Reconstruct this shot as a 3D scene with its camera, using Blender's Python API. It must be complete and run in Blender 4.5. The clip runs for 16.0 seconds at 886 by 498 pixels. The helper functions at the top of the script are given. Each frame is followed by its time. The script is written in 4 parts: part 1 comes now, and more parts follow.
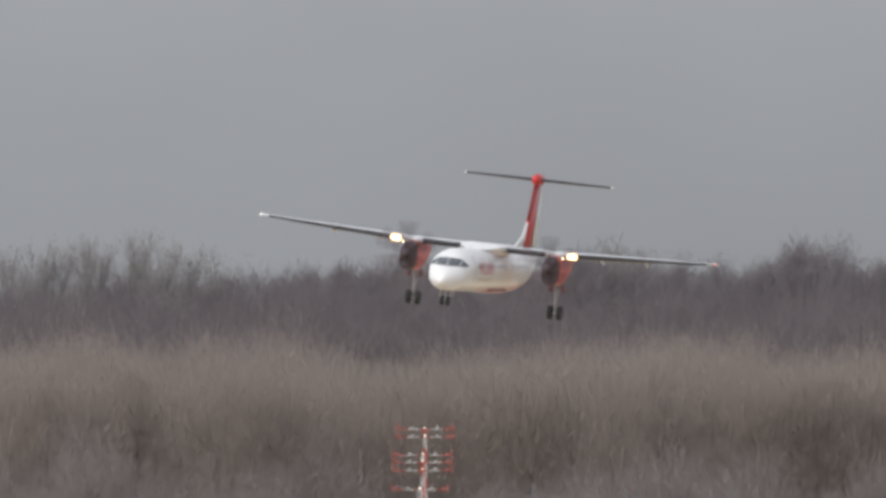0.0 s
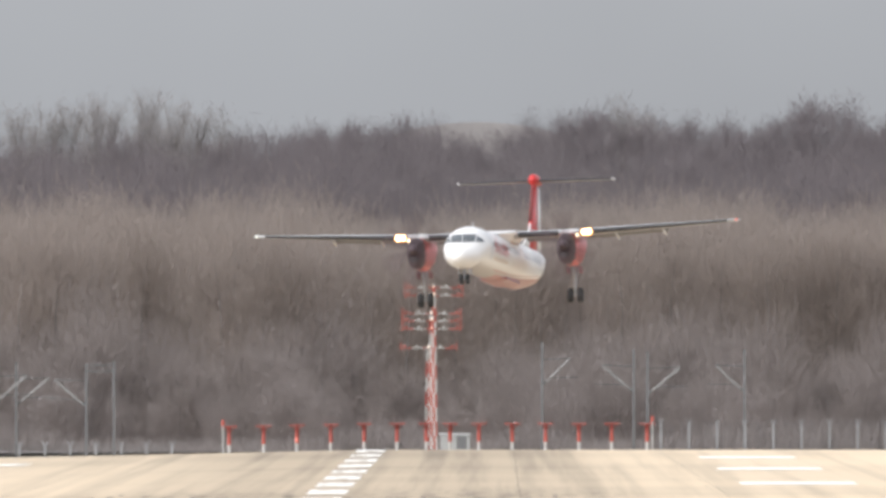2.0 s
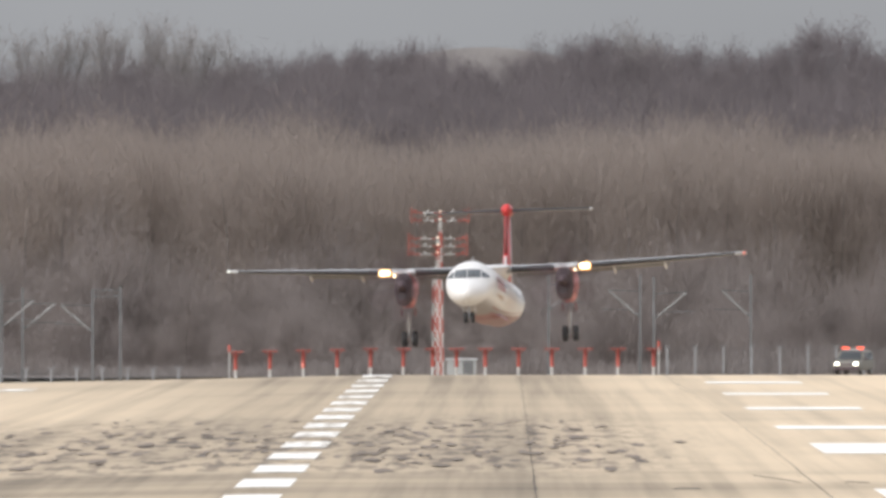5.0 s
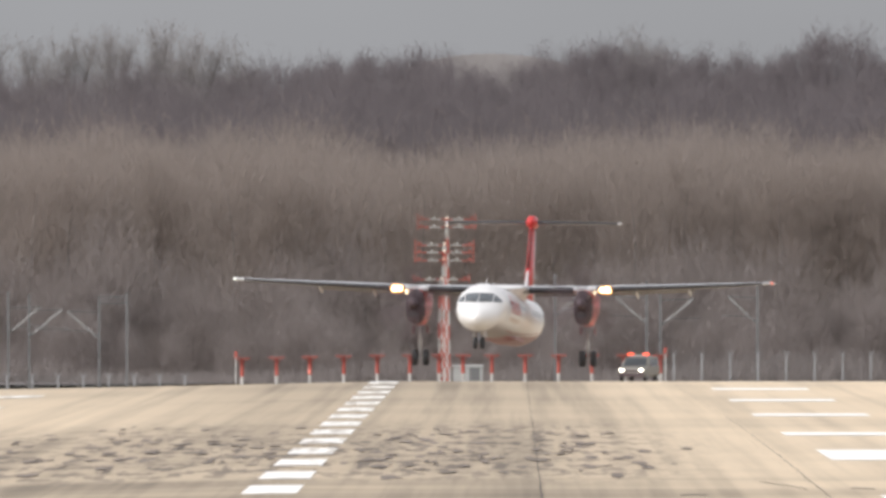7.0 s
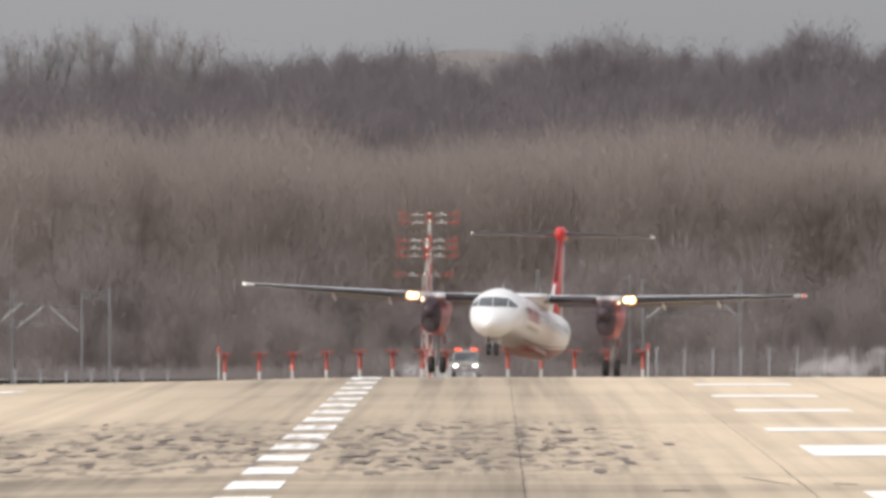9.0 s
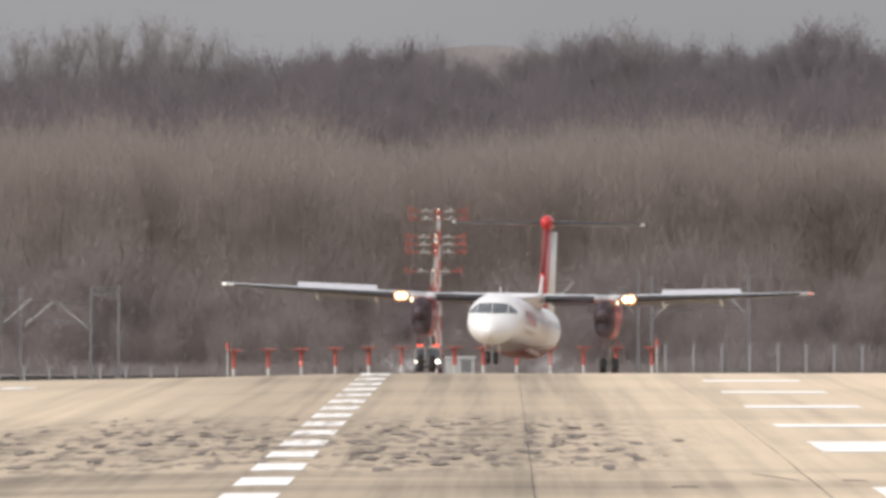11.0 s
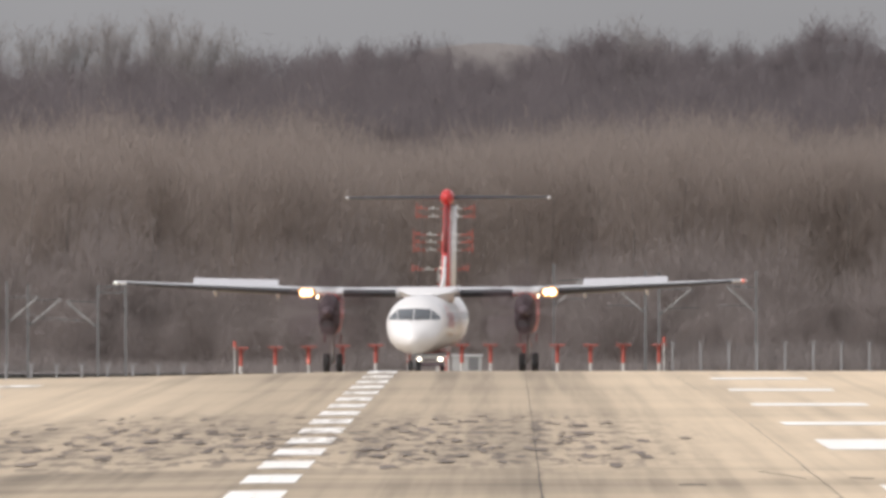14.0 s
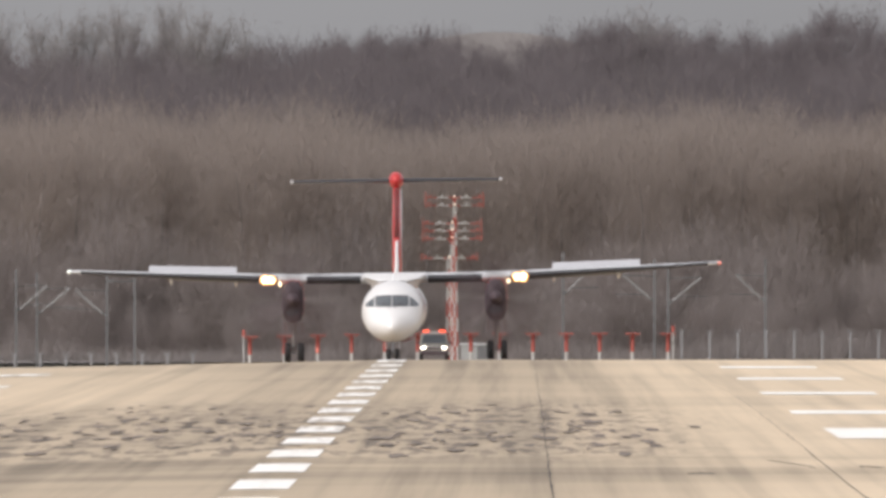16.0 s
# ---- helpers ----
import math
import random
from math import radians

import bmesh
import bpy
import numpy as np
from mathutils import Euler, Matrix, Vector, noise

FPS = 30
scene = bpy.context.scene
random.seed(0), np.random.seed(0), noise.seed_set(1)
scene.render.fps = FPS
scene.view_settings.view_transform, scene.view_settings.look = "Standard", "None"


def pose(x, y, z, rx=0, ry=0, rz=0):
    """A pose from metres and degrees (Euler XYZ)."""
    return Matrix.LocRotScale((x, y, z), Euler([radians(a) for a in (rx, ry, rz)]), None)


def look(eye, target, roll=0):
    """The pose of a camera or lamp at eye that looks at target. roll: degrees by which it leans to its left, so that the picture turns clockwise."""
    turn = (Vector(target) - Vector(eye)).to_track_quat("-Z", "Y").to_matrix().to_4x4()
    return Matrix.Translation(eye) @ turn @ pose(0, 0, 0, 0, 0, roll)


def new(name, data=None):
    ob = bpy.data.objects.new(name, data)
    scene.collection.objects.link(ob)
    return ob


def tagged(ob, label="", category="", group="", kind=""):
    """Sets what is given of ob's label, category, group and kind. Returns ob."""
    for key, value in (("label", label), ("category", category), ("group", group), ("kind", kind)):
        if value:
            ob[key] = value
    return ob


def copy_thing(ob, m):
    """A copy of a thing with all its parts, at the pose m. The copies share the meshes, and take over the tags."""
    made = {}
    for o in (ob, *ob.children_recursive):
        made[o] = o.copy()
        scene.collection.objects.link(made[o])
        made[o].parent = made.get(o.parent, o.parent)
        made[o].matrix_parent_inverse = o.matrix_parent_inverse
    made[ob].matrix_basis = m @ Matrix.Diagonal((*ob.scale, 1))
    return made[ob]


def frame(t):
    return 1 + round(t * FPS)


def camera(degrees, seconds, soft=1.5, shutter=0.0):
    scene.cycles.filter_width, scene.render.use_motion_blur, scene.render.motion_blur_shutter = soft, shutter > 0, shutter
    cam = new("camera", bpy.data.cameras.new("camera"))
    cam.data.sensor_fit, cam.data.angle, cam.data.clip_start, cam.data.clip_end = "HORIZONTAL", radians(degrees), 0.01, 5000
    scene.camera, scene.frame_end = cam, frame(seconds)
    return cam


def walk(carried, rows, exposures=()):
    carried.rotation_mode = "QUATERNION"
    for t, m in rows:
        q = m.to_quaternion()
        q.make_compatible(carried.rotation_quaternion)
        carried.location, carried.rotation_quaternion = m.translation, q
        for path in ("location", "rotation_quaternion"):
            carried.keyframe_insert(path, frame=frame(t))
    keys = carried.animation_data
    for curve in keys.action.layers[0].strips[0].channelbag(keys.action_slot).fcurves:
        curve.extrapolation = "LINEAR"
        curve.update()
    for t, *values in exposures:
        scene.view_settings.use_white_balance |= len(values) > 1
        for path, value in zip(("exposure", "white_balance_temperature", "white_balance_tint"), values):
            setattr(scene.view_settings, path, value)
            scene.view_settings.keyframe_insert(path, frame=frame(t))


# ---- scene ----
# The camera stands on a tripod 4 m above the runway's near end and looks along it with a very long lens.
FOCAL = 90000.0
EYE = 4.0
cam = camera(math.degrees(2 * math.atan(784 / FOCAL)), 16.0, soft=3.5, shutter=0.5)
# seconds, sideways and upward swing of the view in thousandths of a degree
VIEW = [(0, -11.0, 387.0), (0.5, -8.0, 327.5), (1, -6.1, 229.7), (1.5, 0.0, 171.5), (2, 4.6, 136.3), (2.5, 3.9, 71.2),
        (3, 0.0, 22.9), (3.5, 0.0, 0.0), (4, 6.1, 0.0), (4.2, 10.7, 3.1), (6.5, 21.4, 4.6), (7, 27.5, 15.3), (7.5, 16.8, 15.3),
        (8, 9.2, 7.7), (8.5, 2.3, 5.3), (9, -3.1, 7.6), (11.5, 14.5, -1.6), (12, 13.8, -3.1), (12.5, 15.3, 3.0),
        (13, 16.8, 3.8), (13.5, 19.9, 0.0), (14, 25.2, -3.1), (14.5, 30.6, -3.1), (15, 38.3, -9.2), (15.5, 41.3, -20.0),
        (16, 41.3, -23.0)]
UNIT = math.degrees(1 / FOCAL)
walk(cam, [(t, pose(0, 0, EYE, 90 + (6 + v) * UNIT, 0, (91 + u) * UNIT)) for t, u, v in VIEW],
     exposures=[(0, 0.1, 6500, 10), (1.5, 0.54, 6500, 10), (3.5, 0.40, 6550, 10), (4.2, 0.33, 6570, 10), (9, 0.26, 6720, 12), (16, 0.12, 6800, 13)])

# ---- light ----
SUN_AZ, SUN_EL = radians(226), radians(38)   # from behind the camera, over its left shoulder
world = bpy.data.worlds.new("overcast_sky")
scene.world = world
world.use_nodes = True
wn, wl = world.node_tree.nodes, world.node_tree.links
sky = wn.new("ShaderNodeTexSky")
sky.sky_type, sky.sun_disc = "NISHITA", False
sky.sun_elevation, sky.sun_rotation = SUN_EL, SUN_AZ
sky.air_density, sky.dust_density = 1.0, 1.0
grey = wn.new("ShaderNodeHueSaturation")
grey.inputs["Saturation"].default_value = 0.06
wl.new(sky.outputs[0], grey.inputs["Color"])
up, part_z, lift, shade = wn.new("ShaderNodeTexCoord"), wn.new("ShaderNodeSeparateXYZ"), wn.new("ShaderNodeMapRange"), wn.new("ShaderNodeVectorMath")
shade.operation = "SCALE"
cloud, cloud_amt = wn.new("ShaderNodeTexNoise"), wn.new("ShaderNodeMapRange")
cloud.inputs["Scale"].default_value, cloud.inputs["Detail"].default_value = 90.0, 3
cloud_amt.inputs["To Min"].default_value, cloud_amt.inputs["To Max"].default_value = 0.88, 1.12
lift.inputs["From Min"].default_value, lift.inputs["From Max"].default_value = 0.0, 1.0
lift.inputs["To Min"].default_value, lift.inputs["To Max"].default_value = 0.56, 1.9   # an overcast sky is darkest at the horizon
wl.new(up.outputs["Generated"], part_z.inputs[0]), wl.new(part_z.outputs["Z"], lift.inputs["Value"])
both = wn.new("ShaderNodeMath")
both.operation = "MULTIPLY"
wl.new(up.outputs["Generated"], cloud.inputs["Vector"]), wl.new(cloud.outputs["Fac"], cloud_amt.inputs["Value"])
wl.new(lift.outputs[0], both.inputs[0]), wl.new(cloud_amt.outputs[0], both.inputs[1])
wl.new(grey.outputs[0], shade.inputs[0]), wl.new(both.outputs[0], shade.inputs["Scale"])
tint = wn.new("ShaderNodeVectorMath")
tint.operation = "MULTIPLY"
tint.inputs[1].default_value = (0.965, 1.0, 1.075)
wl.new(shade.outputs[0], tint.inputs[0]), wl.new(tint.outputs[0], wn["Background"].inputs["Color"])
wn["Background"].inputs["Strength"].default_value = 0.15
lamp = bpy.data.lights.new("sun", "SUN")
lamp.energy, lamp.angle, lamp.color = 1.62, radians(28), (1.0, 0.95, 0.88)
sun = new("sun", lamp)
away = Vector((math.sin(SUN_AZ) * math.cos(SUN_EL), math.cos(SUN_AZ) * math.cos(SUN_EL), math.sin(SUN_EL)))
sun.matrix_world = look(away * 100, (0, 0, 0))


# ---- materials ----
def surface(name, base, rough=0.6, metal=0.0, vary=0.2, fine=6.0, coarse=0.6, bump=0.0, stretch=(1, 1, 1), each=0.0):
    """A principled surface with two scales of colour variation and a little relief."""
    m = bpy.data.materials.new(name)
    m.use_nodes = True
    n, l = m.node_tree.nodes, m.node_tree.links
    p = n["Principled BSDF"]
    p.inputs["Roughness"].default_value, p.inputs["Metallic"].default_value = rough, metal
    co, mp = n.new("ShaderNodeTexCoord"), n.new("ShaderNodeMapping")
    mp.inputs["Scale"].default_value = stretch
    l.new(co.outputs["Object"], mp.inputs["Vector"])
    sums = []
    for sc in (fine, coarse):
        t = n.new("ShaderNodeTexNoise")
        t.inputs["Scale"].default_value, t.inputs["Detail"].default_value = sc, 4
        l.new(mp.outputs[0], t.inputs["Vector"])
        sums.append(t)
    add = n.new("ShaderNodeMath")
    l.new(sums[0].outputs["Fac"], add.inputs[0]), l.new(sums[1].outputs["Fac"], add.inputs[1])
    last = add
    if each:
        info, mul = n.new("ShaderNodeObjectInfo"), n.new("ShaderNodeMath")
        mul.operation = "MULTIPLY_ADD"
        mul.inputs[1].default_value = each
        l.new(info.outputs["Random"], mul.inputs[0]), l.new(add.outputs[0], mul.inputs[2])
        last = mul
    ramp = n.new("ShaderNodeMapRange")
    ramp.inputs["From Min"].default_value, ramp.inputs["From Max"].default_value = 0.6, 1.4 + each
    ramp.inputs["To Min"].default_value, ramp.inputs["To Max"].default_value = 1 - vary, 1 + vary
    l.new(last.outputs[0], ramp.inputs["Value"])
    mix = n.new("ShaderNodeVectorMath")
    mix.operation = "SCALE"
    mix.inputs[0].default_value = base
    l.new(ramp.outputs[0], mix.inputs["Scale"])
    l.new(mix.outputs[0], p.inputs["Base Color"])
    if bump:
        b = n.new("ShaderNodeBump")
        b.inputs["Strength"].default_value, b.inputs["Distance"].default_value = 0.6, bump
        l.new(sums[0].outputs["Fac"], b.inputs["Height"]), l.new(b.outputs[0], p.inputs["Normal"])
    return m


def twig_surface(name, base, vary, each=0.5):
    """Fine twigs: light reaches both sides of them."""
    m = surface(name, base, 0.95, 0, vary, 0.9, 0.16, 0, (1, 1, 1), each)
    n, l = m.node_tree.nodes, m.node_tree.links
    p = n["Principled BSDF"]
    p.inputs["Specular IOR Level"].default_value = 0.1
    colour = p.inputs["Base Color"].links[0].from_socket
    thin, mix = n.new("ShaderNodeBsdfTranslucent"), n.new("ShaderNodeMixShader")
    mix.inputs[0].default_value = 0.5
    l.new(colour, thin.inputs["Color"])
    l.new(p.outputs[0], mix.inputs[1]), l.new(thin.outputs[0], mix.inputs[2]), l.new(mix.outputs[0], n["Material Output"].inputs["Surface"])
    return m


def glow(name, colour, power):
    m = bpy.data.materials.new(name)
    m.use_nodes = True
    p = m.node_tree.nodes["Principled BSDF"]
    p.inputs["Base Color"].default_value = (*colour, 1)
    p.inputs["Emission Color"].default_value, p.inputs["Emission Strength"].default_value = (*colour, 1), power
    return m


def node_math(n, l, op, a, b=None, c=None):
    m = n.new("ShaderNodeMath")
    m.operation = op
    for i, v in enumerate((a, b, c)):
        if v is None:
            continue
        if isinstance(v, (int, float)):
            m.inputs[i].default_value = v
        else:
            l.new(v, m.inputs[i])
    return m.outputs[0]


def concrete_lanes():
    """Pale runway concrete with grooves, lengthwise wheel tracks and rubber laid down by landing tyres."""
    m = bpy.data.materials.new("runway_concrete")
    m.use_nodes = True
    n, l = m.node_tree.nodes, m.node_tree.links
    p = n["Principled BSDF"]
    p.inputs["Roughness"].default_value = 0.85
    co = n.new("ShaderNodeTexCoord")
    xyz = n.new("ShaderNodeSeparateXYZ")
    l.new(co.outputs["Object"], xyz.inputs[0])

    def tex(sx, sy, detail=4, rough=0.55, shift=0.0):
        mp, t = n.new("ShaderNodeMapping"), n.new("ShaderNodeTexNoise")
        mp.inputs["Scale"].default_value, mp.inputs["Location"].default_value = (sx, sy, 1), (shift, shift, 0)
        t.inputs["Scale"].default_value, t.inputs["Detail"].default_value, t.inputs["Roughness"].default_value = 1, detail, rough
        l.new(co.outputs["Object"], mp.inputs["Vector"]), l.new(mp.outputs[0], t.inputs["Vector"])
        return t.outputs["Fac"]

    def span(v, a, b, c, d):
        r = n.new("ShaderNodeMapRange")
        r.interpolation_type = "SMOOTHSTEP"
        for k, w in zip(("From Min", "From Max", "To Min", "To Max"), (a, b, c, d)):
            r.inputs[k].default_value = w
        l.new(v, r.inputs["Value"])
        return r.outputs[0]

    X, Y = xyz.outputs["X"], xyz.outputs["Y"]
    blots = span(tex(2.3, 0.055, 4, 0.6), 0.485, 0.585, 0, 1)
    fore = span(Y, 890, 985, 0, 1)
    back = span(Y, 1110, 1330, 1, 0)
    side = span(X, 0.5, 5.0, 1, 0.05)
    patch = span(tex(0.16, 0.008, 2, 0.5, 7.0), 0.34, 0.52, 0.45, 1)
    rubber = node_math(n, l, "MULTIPLY", node_math(n, l, "MULTIPLY", blots, fore), node_math(n, l, "MULTIPLY", back, node_math(n, l, "MULTIPLY", side, patch)))
    tracks = span(tex(1.1, 0.0016, 4, 0.6, 3.0), 0.40, 0.68, 0, 1)
    bands = span(tex(0.03, 0.012, 3, 0.6, 11.0), 0.38, 0.66, 0, 1)
    # Darker band near the camera: stained concrete, deepened for a passing cloud's shadow.
    stain_and_shade = node_math(n, l, "MULTIPLY", span(Y, 770, 880, 0, 1), span(Y, 930, 985, 1, 0))
    grain = tex(7, 0.25, 5, 0.7, 1.0)
    val = node_math(n, l, "MULTIPLY_ADD", tracks, -0.32, 1.19)
    val = node_math(n, l, "MULTIPLY_ADD", bands, -0.15, val)
    val = node_math(n, l, "MULTIPLY_ADD", span(X, 0.5, 6.0, 0, 1), 0.34, val)
    val = node_math(n, l, "MULTIPLY_ADD", node_math(n, l, "MULTIPLY", span(Y, 1230, 1600, 0, 1), span(X, -3, 5, 1, 0)), -0.20, val)
    clean = node_math(n, l, "MULTIPLY", span(X, -12, -7.5, 1, 0), span(Y, 1080, 1300, 0, 1))
    val = node_math(n, l, "MULTIPLY_ADD", clean, 0.28, val)
    worn = node_math(n, l, "MULTIPLY", node_math(n, l, "MULTIPLY", span(Y, 940, 1040, 0, 1), span(Y, 1180, 1330, 1, 0)), span(X, -2, 3, 1, 0))
    val = node_math(n, l, "MULTIPLY_ADD", worn, -0.10, val)
    val = node_math(n, l, "MULTIPLY_ADD", node_math(n, l, "MULTIPLY", span(X, -10, -5, 0, 1), span(X, 0, 4, 1, 0)), -0.08, val)
    val = node_math(n, l, "MULTIPLY_ADD", grain, 0.10, val)
    val = node_math(n, l, "MULTIPLY_ADD", node_math(n, l, "MULTIPLY", stain_and_shade, bands), -0.42, val)
    # A darker band across the lanes, strongest on the right.
    cross_band = node_math(n, l, "MULTIPLY", node_math(n, l, "MULTIPLY", span(Y, 1205, 1245, 0, 1), span(Y, 1262, 1310, 1, 0)), span(X, -3, 3, 0.2, 1))
    val = node_math(n, l, "MULTIPLY_ADD", cross_band, -0.14, val)
    mix = n.new("ShaderNodeMix")
    mix.data_type = "RGBA"
    mix.inputs["A"].default_value, mix.inputs["B"].default_value = (0.445, 0.355, 0.250, 1), (0.115, 0.090, 0.072, 1)
    l.new(node_math(n, l, "MULTIPLY", rubber, 0.82), mix.inputs["Factor"])
    sc = n.new("ShaderNodeVectorMath")
    sc.operation = "SCALE"
    l.new(mix.outputs["Result"], sc.inputs[0]), l.new(val, sc.inputs["Scale"])
    l.new(sc.outputs[0], p.inputs["Base Color"])
    return m


def worn_marking():
    """White marking paint, scuffed and blackened in patches by tyres."""
    m = surface("white_marking_paint", (0.90, 0.875, 0.82), 0.7, 0, 0.14, 3.0, 0.5, 0, (1, 0.06, 1), 0.15)
    n, l = m.node_tree.nodes, m.node_tree.links
    p = n["Principled BSDF"]
    white = p.inputs["Base Color"].links[0].from_socket
    co, mp, t, r, mix = (n.new("ShaderNode" + k) for k in ("TexCoord", "Mapping", "TexNoise", "MapRange", "Mix"))
    mp.inputs["Scale"].default_value = (2.6, 0.06, 1)
    t.inputs["Scale"].default_value, t.inputs["Detail"].default_value = 1, 4
    r.inputs["From Min"].default_value, r.inputs["From Max"].default_value, r.inputs["To Max"].default_value = 0.45, 0.66, 0.75
    xyz, far, side = n.new("ShaderNodeSeparateXYZ"), n.new("ShaderNodeMapRange"), n.new("ShaderNodeMapRange")
    far.inputs["From Min"].default_value, far.inputs["From Max"].default_value = 930, 1060
    side.inputs["From Min"].default_value, side.inputs["From Max"].default_value, side.inputs["To Min"].default_value, side.inputs["To Max"].default_value = 2, 5, 1, 0
    l.new(co.outputs["Object"], mp.inputs["Vector"]), l.new(mp.outputs[0], t.inputs["Vector"]), l.new(t.outputs["Fac"], r.inputs["Value"])
    l.new(co.outputs["Object"], xyz.inputs[0]), l.new(xyz.outputs["Y"], far.inputs["Value"]), l.new(xyz.outputs["X"], side.inputs["Value"])
    mix.data_type = "RGBA"
    mix.inputs["B"].default_value = (0.30, 0.24, 0.18, 1)
    worn = node_math(n, l, "MULTIPLY", r.outputs[0], node_math(n, l, "MULTIPLY", far.outputs[0], side.outputs[0]))
    l.new(worn, mix.inputs["Factor"]), l.new(white, mix.inputs["A"]), l.new(mix.outputs["Result"], p.inputs["Base Color"])
    return m


def livery():
    """White gloss paint with red sweeps low along the sides of the rear body and the belly's shade painted in grey."""
    m = surface("white_livery", (0.73, 0.72, 0.71), 0.32, 0, 0.05, 1.5, 0.3)
    n, l = m.node_tree.nodes, m.node_tree.links
    p = n["Principled BSDF"]
    white = p.inputs["Base Color"].links[0].from_socket
    co, xyz = n.new("ShaderNodeTexCoord"), n.new("ShaderNodeSeparateXYZ")
    l.new(co.outputs["Object"], xyz.inputs[0])
    y, z = xyz.outputs["Y"], xyz.outputs["Z"]
    rise = node_math(n, l, "MULTIPLY_ADD", node_math(n, l, "POWER", node_math(n, l, "MAXIMUM", node_math(n, l, "ADD", y, 7.0), 0.0), 2.0), 0.0026, 1.04)
    low = node_math(n, l, "SUBTRACT", z, rise)
    one = node_math(n, l, "MULTIPLY", node_math(n, l, "LESS_THAN", low, 0.0), node_math(n, l, "GREATER_THAN", y, -6.0))
    two = node_math(n, l, "LESS_THAN", node_math(n, l, "ABSOLUTE", node_math(n, l, "SUBTRACT", low, 0.13)), 0.025)
    red = node_math(n, l, "MAXIMUM", one, node_math(n, l, "MULTIPLY", two, node_math(n, l, "GREATER_THAN", y, -8.0)))
    mix = n.new("ShaderNodeMix")
    mix.data_type = "RGBA"
    mix.inputs["B"].default_value = (0.27, 0.055, 0.05, 1)
    # Grey towards the bottom paints in the shade under the body.
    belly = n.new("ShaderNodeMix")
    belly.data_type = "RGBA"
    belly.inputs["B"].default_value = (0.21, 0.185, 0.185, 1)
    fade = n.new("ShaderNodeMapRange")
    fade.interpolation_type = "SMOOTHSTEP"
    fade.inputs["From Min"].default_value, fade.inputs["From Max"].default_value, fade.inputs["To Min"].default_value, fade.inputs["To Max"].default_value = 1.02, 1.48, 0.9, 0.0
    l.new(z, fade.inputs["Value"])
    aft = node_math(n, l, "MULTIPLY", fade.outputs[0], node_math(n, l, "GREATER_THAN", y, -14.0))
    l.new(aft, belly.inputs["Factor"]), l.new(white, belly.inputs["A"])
    l.new(red, mix.inputs["Factor"]), l.new(belly.outputs["Result"], mix.inputs["A"]), l.new(mix.outputs["Result"], p.inputs["Base Color"])
    return m


CONCRETE = concrete_lanes()
JOINT = surface("dark_joint_filler", (0.06, 0.052, 0.045), 0.9, 0, 0.3, 2, 0.2)
GRASS = surface("winter_grass", (0.24, 0.21, 0.15), 0.95, 0, 0.4, 1.2, 0.05, 0.05)
LITTER = surface("leaf_litter", (0.19, 0.166, 0.154), 0.95, 0, 0.35, 1.0, 0.06, 0.05)
MARKING = worn_marking()
LIVERY = livery()
RED = surface("red_paint", (0.52, 0.035, 0.035), 0.38, 0, 0.12, 3, 0.5)
OCHRE = surface("ochre_paint", (0.50, 0.30, 0.14), 0.4, 0, 0.1, 3, 0.5)
DARK_RED = surface("shaded_red_rubber", (0.16, 0.035, 0.035), 0.6, 0, 0.2, 5, 0.5)
BOOT = surface("black_rubber_boot", (0.035, 0.035, 0.04), 0.55, 0, 0.25, 4, 0.6)
# Darker than the wing's grey: the flaps' shade is in this colour.
FLAP = surface("shaded_flap_paint", (0.17, 0.17, 0.18), 0.5, 0, 0.15, 2.5, 0.4)
WING = surface("grey_wing_paint", (0.50, 0.51, 0.52), 0.42, 0, 0.12, 2.5, 0.4)
TAIL = surface("grey_tailplane_paint", (0.24, 0.24, 0.25), 0.5, 0, 0.12, 2.5, 0.4)
SPOILER = surface("grey_spoiler_paint", (0.46, 0.46, 0.48), 0.5, 0, 0.08, 2.5, 0.6)
PANEL = surface("pale_panel_paint", (0.66, 0.66, 0.67), 0.45, 0, 0.08, 2.5, 0.6)
TYRE = surface("tyre_rubber", (0.025, 0.025, 0.027), 0.8, 0, 0.3, 9, 2)
STEEL = surface("brushed_steel", (0.42, 0.42, 0.43), 0.4, 0.8, 0.15, 8, 1)
DARK = surface("dark_composite", (0.07, 0.048, 0.055), 0.75, 0, 0.2, 5, 1)
GLASS = surface("dark_glazing", (0.11, 0.12, 0.13), 0.12, 0, 0.1, 1, 0.5)
SIGNAL_RED = surface("signal_red_paint", (0.46, 0.105, 0.082), 0.65, 0, 0.18, 4, 0.7, 0, (1, 1, 1), 0.3)
SIGNAL_WHITE = surface("signal_white_paint", (0.54, 0.525, 0.50), 0.55, 0, 0.12, 4, 0.7)
POST = surface("pale_fence_steel", (0.28, 0.28, 0.285), 0.6, 0.1, 0.15, 3, 0.4)
GALV = surface("galvanised_steel", (0.145, 0.145, 0.147), 0.7, 0.0, 0.2, 3, 0.4, 0, (1, 1, 1), 0.3)
BRACKET = surface("pale_bracket_tube", (0.29, 0.29, 0.285), 0.6, 0.0, 0.15, 3, 0.4)
CAR_PAINT = surface("silver_beige_car_paint", (0.20, 0.19, 0.165), 0.45, 0.1, 0.06, 4, 1)
CABIN = surface("pale_cabinet_paint", (0.36, 0.36, 0.35), 0.7, 0, 0.12, 3, 0.6)
TWIG = twig_surface("brown_winter_twigs", (0.350, 0.298, 0.265), 0.05, 0.25)
RIDGE = twig_surface("grey_winter_twigs", (0.214, 0.189, 0.192), 0.05, 0.25)
